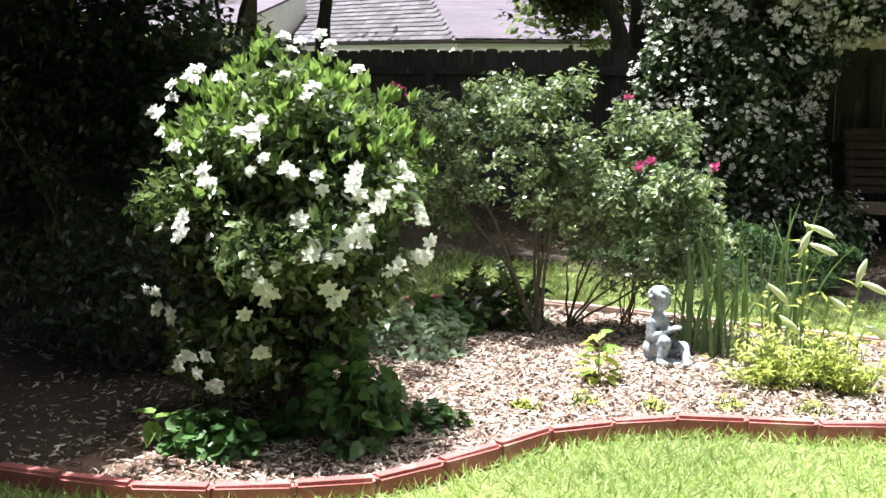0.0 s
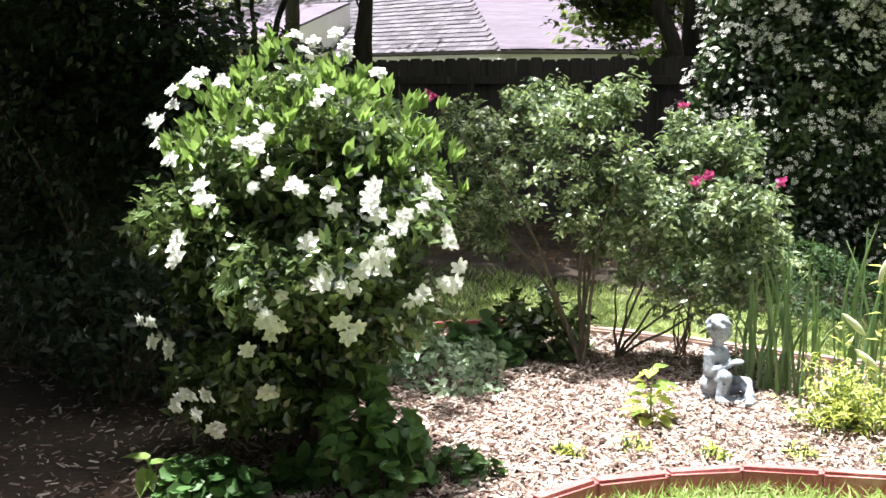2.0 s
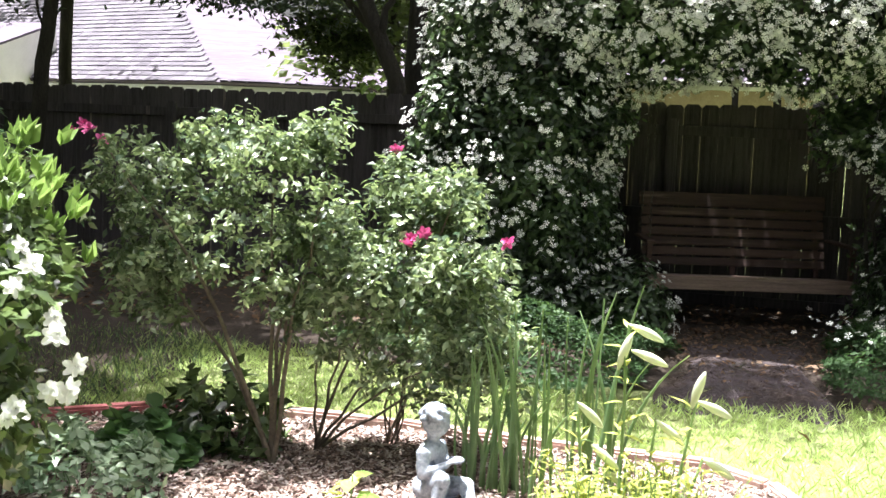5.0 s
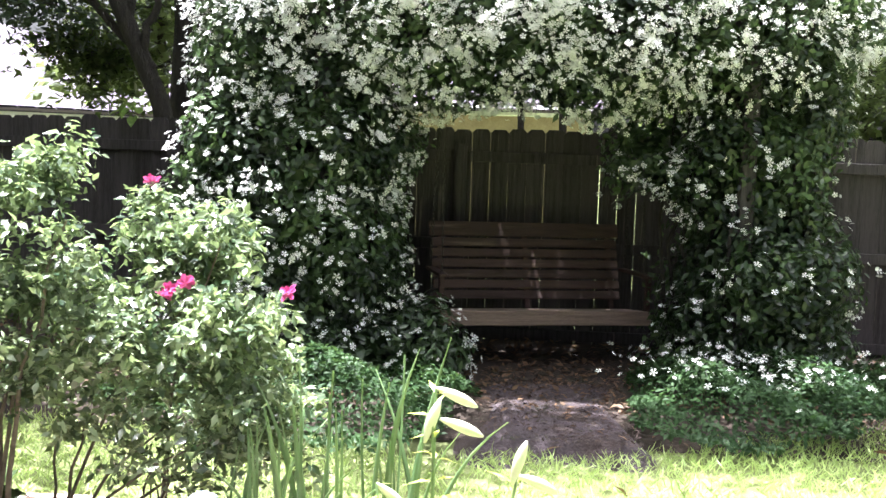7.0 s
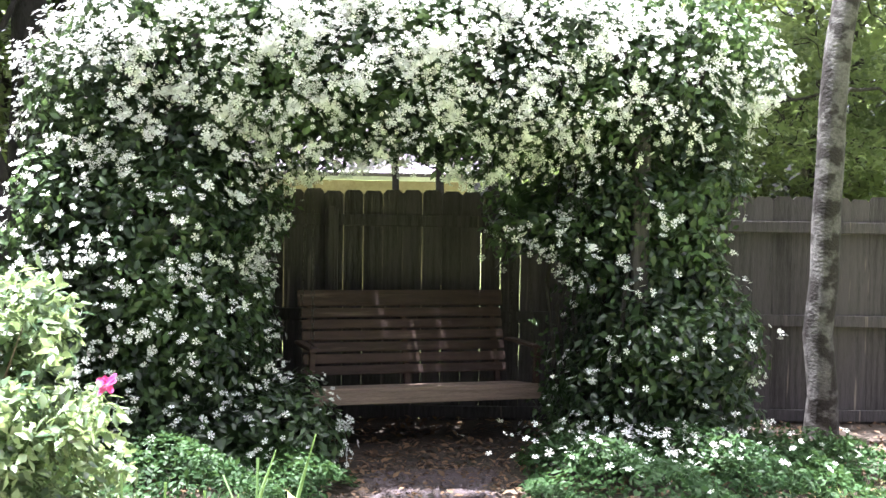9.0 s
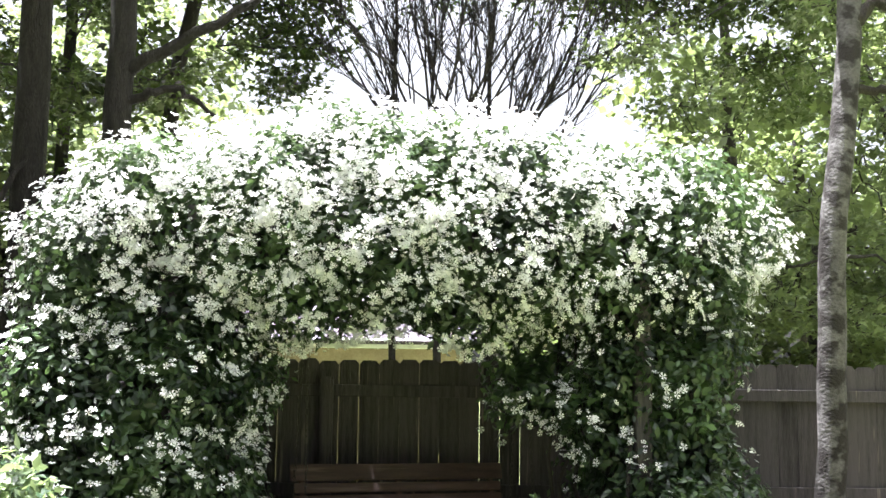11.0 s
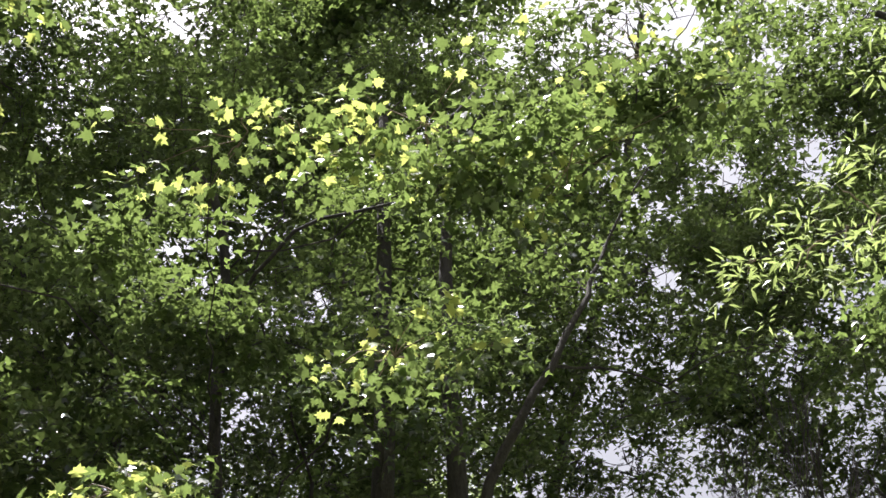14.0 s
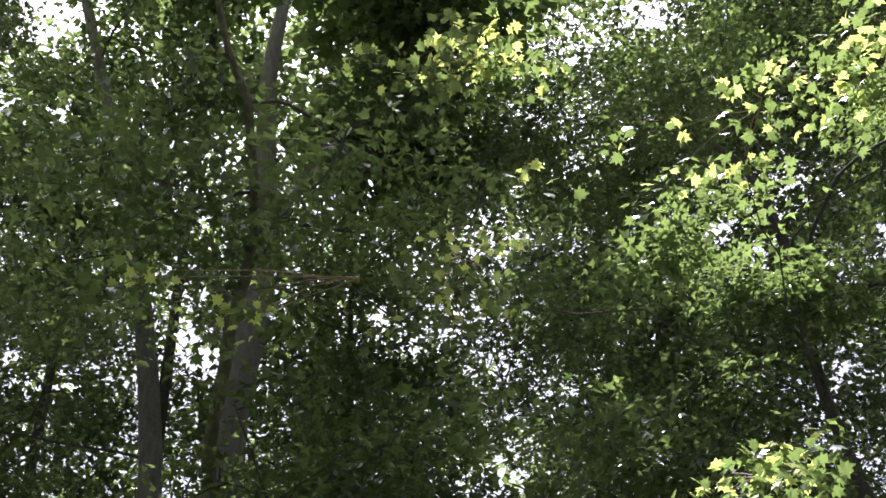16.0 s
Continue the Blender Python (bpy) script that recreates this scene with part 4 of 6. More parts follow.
def limb_points(start, end, n=9, sag=0.0, wob=0.05):
    a, b = np.array(start, float), np.array(end, float)
    m = (a + b) / 2 + np.array((0, 0, sag)) + rng.normal(0, wob, 3)
    return bent([a, m, b], n, wob * 0.3)


def tree(name, label, trunks, crowns, mat, leaf=0.087, shape=TRIPLE, sprays_per=0.95, each=30, group="trees", bark=None, limb_bark=None, limbs=(), spray_r=0.40, droop=0.55):
    """trunks: (points, radius at the foot, radius at the top). crowns: (centre, radii, sprays)."""
    ob = thing(name, label, "tree", group)
    bark = bark or M_BARK
    nodes = []
    for pts, r0, r1 in trunks:
        Q = bent(pts, 18, 0.012)
        rad = np.linspace(r0, r1, 18)
        rad[0] *= 1.25
        V, F = tube(Q, rad, 10)
        link_mesh("trunk", V, F, bark, ob, smooth=True)
        nodes.append(Q[5:])
    for pts, r0, r1 in limbs:
        Q = bent(pts, 14, 0.02)
        V, F = tube(Q, np.linspace(r0, r1, 14), 7)
        link_mesh("limb", V, F, limb_bark or bark, ob, smooth=True)
        nodes.append(Q[3:])
    nodes = np.concatenate(nodes)
    C = []
    for c, r, n in crowns:
        d = unit(rng.normal(0, 1, (int(n * sprays_per), 3)))
        c2 = np.array(c) + d * np.array(r) * (rng.random((len(d), 1)) ** 0.45)
        knots = c2[: max(2, len(c2) // 7)]
        near_knot = knots[np.linalg.norm(c2[:, None] - knots[None], axis=2).argmin(1)]
        C.append(c2 + (near_knot - c2) * (0.45, 0.45, 0.62))
    C = np.concatenate(C)
    if len(C):
        # boughs from the trunk into groups of sprays, twigs to each spray
        twigs = []
        k = max(3, len(C) // 12)
        hubs = C[rng.choice(len(C), k, replace=False)]
        order = np.argsort([np.linalg.norm(nodes - h, axis=1).min() for h in hubs])
        grown, weight, used = nodes.copy(), np.full(len(nodes), 1.0), np.zeros(len(nodes))
        for h in hubs[order]:
            dist = np.linalg.norm(grown - h, axis=1) + np.maximum(grown[:, 2] - h[2] + 0.2, 0) * 1.5 + 0.35 * used
            j = int(np.argmin(dist))
            Q = limb_points(grown[j], h, 7, 0.12, 0.06)
            used[j] += 1
            used = np.concatenate([used, np.zeros(5)])
            r = 0.019 * weight[j]
            twigs.append(tube(Q, np.linspace(r, r * 0.55, 7), 4))
            grown, weight = np.concatenate([grown, Q[2:]]), np.concatenate([weight, np.full(5, max(0.3, weight[j] * 0.72))])
        near_hub = np.argmin(np.linalg.norm(C[:, None] - hubs[None], axis=2), axis=1)
        for k, h in enumerate(hubs):
            mine = C[near_hub == k]
            mine = mine[np.argsort(np.linalg.norm(mine - h, axis=1))]
            done = [h]
            for c in mine:
                if np.linalg.norm(h - c) > 0.05:
                    b = min(done, key=lambda q: np.linalg.norm(q - c) + 0.35 * np.linalg.norm(q - h))
                    twigs.append(tube(limb_points(b, c, 5, 0.05, 0.07)[::2], np.linspace(0.010, 0.004, 3), 3))
                    done.append(c)
        V, F = joined(twigs)
        tagged(link_mesh("branchwork", V, F, M_BARK, ob, smooth=True), kind="stuff")
        m = len(C)
        axis = near_up(m, 0.25)
        A = np.repeat(C, each, 0)
        ang, rad = rng.uniform(0, 2 * np.pi, m * each), spray_r * np.sqrt(rng.random(m * each))
        ax = np.repeat(axis, each, 0)
        u = unit(np.cross(ax, np.array([[1.0, 0.2, 0]])))
        w = np.cross(ax, u)
        P = A + u * (rad * np.cos(ang))[:, None] + w * (rad * np.sin(ang))[:, None] + ax * rng.normal(-0.03, 0.05, (m * each, 1))
        P[:, 2] -= 0.25 * rad**2
        out = u * np.cos(ang)[:, None] + w * np.sin(ang)[:, None] + rng.normal(0, 0.4, P.shape) - (0, 0, droop * 0.6)
        N = unit(ax + rng.normal(0, droop, P.shape))
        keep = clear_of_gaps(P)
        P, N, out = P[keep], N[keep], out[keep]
        V, F = leaf_pile(P, N, leaf, shape, 0.3, along=out)
        tagged(link_mesh("crown", V, F, mat, ob), kind="stuff")
    return ob


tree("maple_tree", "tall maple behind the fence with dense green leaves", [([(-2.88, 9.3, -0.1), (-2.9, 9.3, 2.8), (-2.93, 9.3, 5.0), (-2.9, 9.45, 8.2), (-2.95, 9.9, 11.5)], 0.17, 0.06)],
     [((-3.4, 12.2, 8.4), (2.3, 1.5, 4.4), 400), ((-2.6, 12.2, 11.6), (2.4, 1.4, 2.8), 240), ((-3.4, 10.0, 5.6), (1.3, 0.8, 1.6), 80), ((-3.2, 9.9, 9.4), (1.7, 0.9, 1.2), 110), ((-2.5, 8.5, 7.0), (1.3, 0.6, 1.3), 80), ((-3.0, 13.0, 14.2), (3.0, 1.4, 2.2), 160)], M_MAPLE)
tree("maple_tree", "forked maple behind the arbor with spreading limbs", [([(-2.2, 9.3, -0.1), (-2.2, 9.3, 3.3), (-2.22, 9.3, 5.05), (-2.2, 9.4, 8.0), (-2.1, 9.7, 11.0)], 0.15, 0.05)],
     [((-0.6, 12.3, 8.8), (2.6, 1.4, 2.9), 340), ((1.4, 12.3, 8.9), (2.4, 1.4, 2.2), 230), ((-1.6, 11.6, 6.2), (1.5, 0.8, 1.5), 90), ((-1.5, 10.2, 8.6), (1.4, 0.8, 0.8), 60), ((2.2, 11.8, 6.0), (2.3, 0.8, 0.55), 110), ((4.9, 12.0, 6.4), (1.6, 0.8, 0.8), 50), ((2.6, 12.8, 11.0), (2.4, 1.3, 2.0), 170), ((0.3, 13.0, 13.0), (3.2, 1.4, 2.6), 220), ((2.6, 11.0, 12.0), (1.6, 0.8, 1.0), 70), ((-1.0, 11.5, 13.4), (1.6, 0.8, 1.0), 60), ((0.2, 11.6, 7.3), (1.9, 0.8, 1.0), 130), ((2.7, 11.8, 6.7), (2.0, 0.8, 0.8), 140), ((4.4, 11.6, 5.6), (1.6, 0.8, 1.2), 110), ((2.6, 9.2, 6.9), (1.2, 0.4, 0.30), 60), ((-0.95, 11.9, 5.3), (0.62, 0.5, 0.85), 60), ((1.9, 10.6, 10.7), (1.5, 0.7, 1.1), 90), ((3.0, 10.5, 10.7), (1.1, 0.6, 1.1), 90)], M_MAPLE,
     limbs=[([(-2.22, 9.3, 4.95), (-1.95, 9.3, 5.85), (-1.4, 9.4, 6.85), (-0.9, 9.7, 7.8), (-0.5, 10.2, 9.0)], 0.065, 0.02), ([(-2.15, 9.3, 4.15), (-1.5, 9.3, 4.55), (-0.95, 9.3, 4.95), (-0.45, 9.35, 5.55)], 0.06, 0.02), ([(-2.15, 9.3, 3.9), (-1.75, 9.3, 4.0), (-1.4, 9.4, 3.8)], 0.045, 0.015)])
# crowns above the pad and left pillar are added to cast shade there
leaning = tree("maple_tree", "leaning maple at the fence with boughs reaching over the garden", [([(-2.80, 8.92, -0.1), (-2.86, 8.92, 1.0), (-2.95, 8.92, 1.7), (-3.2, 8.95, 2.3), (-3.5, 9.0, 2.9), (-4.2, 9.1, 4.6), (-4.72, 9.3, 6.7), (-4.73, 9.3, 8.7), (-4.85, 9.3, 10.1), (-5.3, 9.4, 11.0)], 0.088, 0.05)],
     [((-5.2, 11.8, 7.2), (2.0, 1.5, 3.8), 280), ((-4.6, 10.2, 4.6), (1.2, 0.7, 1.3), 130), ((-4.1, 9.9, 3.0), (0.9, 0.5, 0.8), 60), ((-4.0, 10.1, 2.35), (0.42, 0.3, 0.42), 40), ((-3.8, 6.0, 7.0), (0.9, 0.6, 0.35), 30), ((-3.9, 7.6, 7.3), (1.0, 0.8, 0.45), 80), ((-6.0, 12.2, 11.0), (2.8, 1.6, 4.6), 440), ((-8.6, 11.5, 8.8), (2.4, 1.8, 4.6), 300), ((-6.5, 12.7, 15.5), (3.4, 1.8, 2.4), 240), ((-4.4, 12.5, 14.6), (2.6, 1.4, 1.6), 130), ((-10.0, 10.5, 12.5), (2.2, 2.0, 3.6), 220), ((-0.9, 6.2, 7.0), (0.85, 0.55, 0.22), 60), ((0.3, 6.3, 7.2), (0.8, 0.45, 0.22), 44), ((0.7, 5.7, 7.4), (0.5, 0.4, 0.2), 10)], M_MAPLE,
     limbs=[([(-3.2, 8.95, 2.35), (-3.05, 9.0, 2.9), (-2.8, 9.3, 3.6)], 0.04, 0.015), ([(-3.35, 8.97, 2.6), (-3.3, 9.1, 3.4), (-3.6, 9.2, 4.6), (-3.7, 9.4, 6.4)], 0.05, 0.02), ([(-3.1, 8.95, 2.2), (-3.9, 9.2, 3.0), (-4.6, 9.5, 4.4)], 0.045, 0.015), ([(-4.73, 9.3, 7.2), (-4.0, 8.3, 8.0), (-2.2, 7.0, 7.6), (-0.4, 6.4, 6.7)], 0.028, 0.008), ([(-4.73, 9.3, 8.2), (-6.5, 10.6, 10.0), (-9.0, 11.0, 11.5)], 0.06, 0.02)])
# crowns nearest the bed are added to darken the corner below
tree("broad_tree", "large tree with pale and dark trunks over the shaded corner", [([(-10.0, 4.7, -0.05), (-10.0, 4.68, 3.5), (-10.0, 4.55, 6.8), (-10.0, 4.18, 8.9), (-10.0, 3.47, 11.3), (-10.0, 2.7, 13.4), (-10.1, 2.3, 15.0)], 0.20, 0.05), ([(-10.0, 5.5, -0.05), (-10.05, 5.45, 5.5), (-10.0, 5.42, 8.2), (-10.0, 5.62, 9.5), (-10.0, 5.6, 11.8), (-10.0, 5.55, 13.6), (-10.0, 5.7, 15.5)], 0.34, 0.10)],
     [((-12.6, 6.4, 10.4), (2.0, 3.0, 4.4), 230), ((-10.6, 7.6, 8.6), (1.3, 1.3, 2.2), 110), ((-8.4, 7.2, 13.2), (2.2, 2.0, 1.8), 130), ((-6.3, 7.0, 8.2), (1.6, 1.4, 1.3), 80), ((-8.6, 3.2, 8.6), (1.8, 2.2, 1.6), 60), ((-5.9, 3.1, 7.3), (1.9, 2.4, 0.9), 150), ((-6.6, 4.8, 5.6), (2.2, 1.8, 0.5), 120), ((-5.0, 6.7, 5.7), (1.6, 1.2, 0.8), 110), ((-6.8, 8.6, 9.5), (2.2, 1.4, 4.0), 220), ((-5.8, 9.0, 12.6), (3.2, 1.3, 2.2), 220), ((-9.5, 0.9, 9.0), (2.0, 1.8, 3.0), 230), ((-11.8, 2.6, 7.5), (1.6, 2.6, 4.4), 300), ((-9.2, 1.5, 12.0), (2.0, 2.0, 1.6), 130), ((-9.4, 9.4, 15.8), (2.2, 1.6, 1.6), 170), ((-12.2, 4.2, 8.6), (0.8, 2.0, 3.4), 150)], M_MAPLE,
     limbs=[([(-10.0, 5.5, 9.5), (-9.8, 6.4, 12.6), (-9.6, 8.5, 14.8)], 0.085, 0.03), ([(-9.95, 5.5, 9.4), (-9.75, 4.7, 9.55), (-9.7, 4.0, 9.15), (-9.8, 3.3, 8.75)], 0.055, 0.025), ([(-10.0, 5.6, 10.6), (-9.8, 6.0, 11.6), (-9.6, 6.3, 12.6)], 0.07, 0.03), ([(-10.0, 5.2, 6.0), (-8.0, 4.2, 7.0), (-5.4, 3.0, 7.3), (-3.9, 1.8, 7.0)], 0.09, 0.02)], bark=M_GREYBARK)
# added high canopy, above the view, that shades the corner and maples
tree("high_shade_tree", "added tall tree, its unseen high boughs shading the corner", [([(-17.0, 10.6, -0.1), (-16.5, 10.4, 9.0), (-12.5, 9.4, 16.5), (-8.0, 10.0, 20.0)], 0.28, 0.06)],
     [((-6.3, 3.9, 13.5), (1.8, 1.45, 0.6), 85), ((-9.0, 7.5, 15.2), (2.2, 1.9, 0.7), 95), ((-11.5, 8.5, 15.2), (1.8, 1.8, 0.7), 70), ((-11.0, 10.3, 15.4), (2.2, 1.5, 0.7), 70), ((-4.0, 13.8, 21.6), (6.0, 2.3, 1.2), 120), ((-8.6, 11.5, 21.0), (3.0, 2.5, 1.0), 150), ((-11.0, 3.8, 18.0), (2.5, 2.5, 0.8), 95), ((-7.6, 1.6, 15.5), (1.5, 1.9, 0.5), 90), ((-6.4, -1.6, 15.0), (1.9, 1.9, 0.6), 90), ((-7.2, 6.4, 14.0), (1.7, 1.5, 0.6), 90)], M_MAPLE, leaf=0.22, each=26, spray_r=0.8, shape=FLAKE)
tree("pale_barked_tree", "slim tree with mottled pale grey bark beside the arbor", [([(3.20, 8.05, -0.05), (3.18, 8.02, 0.45), (3.19, 8.0, 1.3), (3.22, 8.0, 2.7), (3.37, 8.0, 3.8), (3.45, 8.05, 5.2), (3.5, 8.2, 7.0)], 0.108, 0.075)],
             [((4.6, 9.6, 5.4), (1.6, 1.2, 1.5), 80), ((3.4, 11.0, 8.2), (1.8, 1.2, 1.0), 60), ((5.2, 10.2, 3.6), (1.4, 1.0, 1.5), 60), ((2.7, 10.8, 4.6), (0.8, 0.7, 0.9), 26), ((3.9, 10.6, 2.9), (1.5, 0.7, 1.0), 90), ((5.6, 10.8, 2.8), (1.3, 0.7, 1.2), 60)], M_FARLEAF, bark=M_BIRCH, limb_bark=M_BARK,
             limbs=[([(3.40, 8.02, 4.55), (3.05, 8.0, 4.93), (2.72, 8.0, 5.32), (2.65, 8.0, 5.75), (2.66, 8.0, 6.4), (2.5, 8.0, 7.5)], 0.062, 0.02), ([(3.46, 8.05, 5.05), (3.12, 8.2, 5.51), (3.03, 8.2, 5.9), (2.95, 8.2, 6.6)], 0.036, 0.012), ([(3.36, 8.02, 4.3), (3.7, 8.0, 4.42), (4.4, 8.1, 4.5)], 0.055, 0.02), ([(3.3, 8.0, 3.72), (3.6, 8.0, 3.78), (4.2, 8.1, 3.2)], 0.04, 0.015)])
# far trees close the view behind the fence
for k, (x, y, z, r) in enumerate([(-17, 27, 7.5, 4), (-10.5, 33, 8.5, 5), (-4.2, 21.5, 5.5, 3), (-1.0, 25, 3.2, 3.0), (3.2, 22, 3.4, 3.0), (7.0, 19, 6.0, 3.2), (11, 22, 7, 4), (-6.5, 26, 9.5, 3.6), (6.0, 14.5, 4.0, 2.2), (-5.3, 15.5, 3.2, 1.7), (5.0, 16.5, 6.5, 2.2), (-21, 22, 7, 4), (-14, 17, 9.5, 3)]):
    tree("far_tree", "leafy tree beyond the neighbouring yards", [([(x, y, -0.7), (x + 0.1, y, z * 0.5), (x, y, z * 1.2)], 0.2, 0.06)], [((x, y, z), (r, r * 0.8, z * 0.62), int(60 + 9 * r * r))], M_FARLEAF, leaf=0.17, each=26, spray_r=0.75, shape=FLAKE, group="far trees")

tree("far_tree", "leafy sunlit thicket just beyond the fence", [([(4.6, 12.2, -0.7), (4.6, 12.2, 1.5), (4.7, 12.2, 3.2)], 0.08, 0.04)], [((4.5, 12.0, 1.9), (2.6, 0.7, 1.1), 220), ((2.8, 12.6, 2.2), (1.2, 0.6, 0.9), 50)], M_FARLEAF, leaf=0.10, each=26, spray_r=0.42, shape=CHEAP, group="far trees")
# unseen trees added round the garden to cut the skylight
for x, y, h, r, n in ((-9.5, -3.5, 5.0, 3.4, 130), (-17.0, -2.0, 5.0, 3.4, 130), (-4.5, -9.0, 5.5, 3.6, 120), (3.5, -11.0, 5.5, 3.8, 120), (10.5, -4.0, 5.5, 3.6, 120), (11.5, 5.5, 6.0, 3.4, 120)):
    tree("yard_tree", "added unseen tree holding skylight off the garden", [([(x, y, -0.1), (x + 0.1, y, h * 0.6), (x, y + 0.1, h * 1.25)], 0.22, 0.08)], [((x, y, h), (r, r, h * 0.85), n)], M_SHADE, leaf=0.42, each=22, spray_r=1.1, shape=FLAKE, group="garden trees")
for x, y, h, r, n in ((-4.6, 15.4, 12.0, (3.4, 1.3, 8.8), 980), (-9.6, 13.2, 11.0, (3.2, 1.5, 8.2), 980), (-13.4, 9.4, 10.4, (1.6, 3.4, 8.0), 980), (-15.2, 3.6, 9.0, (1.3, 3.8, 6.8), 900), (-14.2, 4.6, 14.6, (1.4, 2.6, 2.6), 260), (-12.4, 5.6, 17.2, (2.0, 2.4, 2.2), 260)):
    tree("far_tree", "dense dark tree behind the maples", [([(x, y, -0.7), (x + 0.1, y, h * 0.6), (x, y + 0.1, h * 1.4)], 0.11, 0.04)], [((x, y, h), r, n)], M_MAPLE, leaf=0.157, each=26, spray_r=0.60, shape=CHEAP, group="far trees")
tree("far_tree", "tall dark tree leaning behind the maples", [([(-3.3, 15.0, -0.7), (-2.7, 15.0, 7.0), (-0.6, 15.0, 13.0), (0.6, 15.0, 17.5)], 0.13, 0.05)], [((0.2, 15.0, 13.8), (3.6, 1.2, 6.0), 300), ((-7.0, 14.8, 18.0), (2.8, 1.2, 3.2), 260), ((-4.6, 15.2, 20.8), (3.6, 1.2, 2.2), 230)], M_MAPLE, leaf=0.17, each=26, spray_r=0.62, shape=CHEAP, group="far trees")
# unseen low crown added to keep the sun off the bed's end
tree("low_shade_tree", "added unseen low tree shading the dark corner", [([(-6.0, 1.2, -0.05), (-5.8, 1.25, 1.6), (-5.2, 1.4, 2.7)], 0.09, 0.04)], [((-4.55, 1.6, 2.72), (1.5, 1.4, 0.16), 250), ((-3.75, 0.55, 2.78), (0.6, 0.6, 0.12), 60), ((-5.8, 1.2, 2.9), (1.1, 1.6, 0.2), 90)], M_SHADE, leaf=0.145, each=40, spray_r=0.6, shape=FLAKE)
# two more unseen trees, added close by to darken the corner
for x, y, h, r, n in ((-7.0, -2.6, 4.2, (2.4, 1.9, 3.6), 420), (-4.2, -4.6, 4.4, (2.4, 1.7, 3.8), 420)):
    tree("yard_tree", "added unseen tree holding skylight off the garden", [([(x, y, -0.1), (x + 0.1, y, h * 0.6), (x, y + 0.1, h * 1.25)], 0.18, 0.06)], [((x, y, h), r, n)], M_SHADE, leaf=0.26, each=26, spray_r=0.9, shape=FLAKE, group="garden trees")
# out-of-view leaning tree added to block sky above the bed
tree("yard_tree", "added unseen tall tree leaning in to block the sky", [([(-4.6, -3.4, -0.1), (-4.4, -3.2, 3.0), (-3.4, -2.2, 6.4)], 0.16, 0.06)], [((-3.5, -1.8, 6.6), (1.7, 1.2, 1.0), 110), ((-6.0, -2.6, 7.2), (1.6, 1.3, 1.0), 90), ((-1.6, -3.4, 7.4), (2.2, 1.5, 1.5), 120), ((0.9, -4.0, 7.0), (2.0, 1.4, 1.4), 100), ((3.6, -3.4, 6.4), (1.8, 1.6, 1.8), 100)], M_SHADE, leaf=0.26, each=26, spray_r=0.8, shape=FLAKE, group="garden trees")
tree("far_tree", "leaning tree beyond the pale-barked one", [([(7.2, 14.0, -0.7), (6.4, 14.1, 5.0), (5.0, 14.2, 9.0)], 0.11, 0.04)], [((4.6, 14.0, 7.4), (2.3, 1.0, 1.0), 60), ((4.4, 14.0, 11.0), (2.3, 1.0, 1.0), 60), ((2.0, 14.5, 10.8), (2.8, 1.0, 2.2), 110), ((5.4, 13.5, 11.5), (1.8, 1.0, 2.2), 60)], M_FARLEAF, leaf=0.15, each=34, spray_r=0.55, shape=CHEAP, group="far trees")

# the overhanging limbs, leaves coloured as sunlit above and shaded below
near = leaning
SPRAYS = [(-1.24, 5.24, 6.95), (-2.15, 5.06, 6.78), (-2.53, 4.97, 6.68), (-1.81, 5.26, 6.73), (-1.57, 5.45, 6.62), (-1.15, 5.70, 6.79), (-1.53, 5.73, 5.26), (-0.16, 6.25, 6.96), (-0.59, 6.20, 6.65), (0.14, 6.01, 7.66),
          (0.54, 6.15, 7.52), (-3.60, 3.45, 7.30), (-3.36, 3.68, 7.20), (-4.10, 4.15, 6.12), (-1.73, 6.00, 5.41), (-4.86, 2.45, 5.58), (-3.67, 3.76, 7.37), (-3.01, 4.83, 4.26), (-2.76, 5.00, 4.24), (-4.41, 4.32, 6.31)]
SP = np.array(SPRAYS)
hub = [np.array(p) for p in ((-4.73, 9.3, 8.4), (-4.7, 9.28, 6.6), (-4.45, 9.2, 5.5))]
for a, ends in ((hub[0], (SP[[0, 9]])), (hub[1], (SP[[2, 15]])), (hub[2], (SP[[6]]))):
    for e in ends:
        V, F = tube(limb_points(a + (0, 0, random.uniform(-0.9, 0.9)), e, 12, random.uniform(-0.2, 0.6), 0.2), np.linspace(0.013, 0.004, 12), 5)
        link_mesh("limb", V, F, M_BARK, near, smooth=True)
piles, under, twigs = [], [], []
for c in SP:
    d = SP[np.argsort(np.linalg.norm(SP - c, axis=1))[1]]
    for j in range(5):
        cc = c + rng.normal(0, (0.30, 0.26, 0.07))
        twigs.append(tube(limb_points(c + (d - c) * 0.5, cc, 6, 0.04, 0.03), np.linspace(0.006, 0.002, 6), 4))
        for pile, m, reach, drop in ((piles, 6, 0.20, 0.0), (under, 18, 0.30, 0.09)):
            ang = rng.uniform(0, 6.283, m)
            rad = reach * np.sqrt(rng.random(m))
            o = np.column_stack([np.cos(ang), np.sin(ang), rng.normal(-0.45, 0.3, m)])
            P = cc + o * rad[:, None] * (1, 1, 0.35) - (0, 0, drop)
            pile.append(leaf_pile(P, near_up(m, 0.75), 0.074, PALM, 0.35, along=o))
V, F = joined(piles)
tagged(link_mesh("young_foliage", V, F, M_MAPLELIT, near), "lobed leaves with sunlight put into their yellow-green", kind="stuff")
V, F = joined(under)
tagged(link_mesh("lower_foliage", V, F, M_MAPLE, near), "lobed leaves of shaded tone below the sunlit-toned ones", kind="stuff")
V, F = joined(twigs)
tagged(link_mesh("twigwork", V, F, M_TWIG, near), kind="stuff")

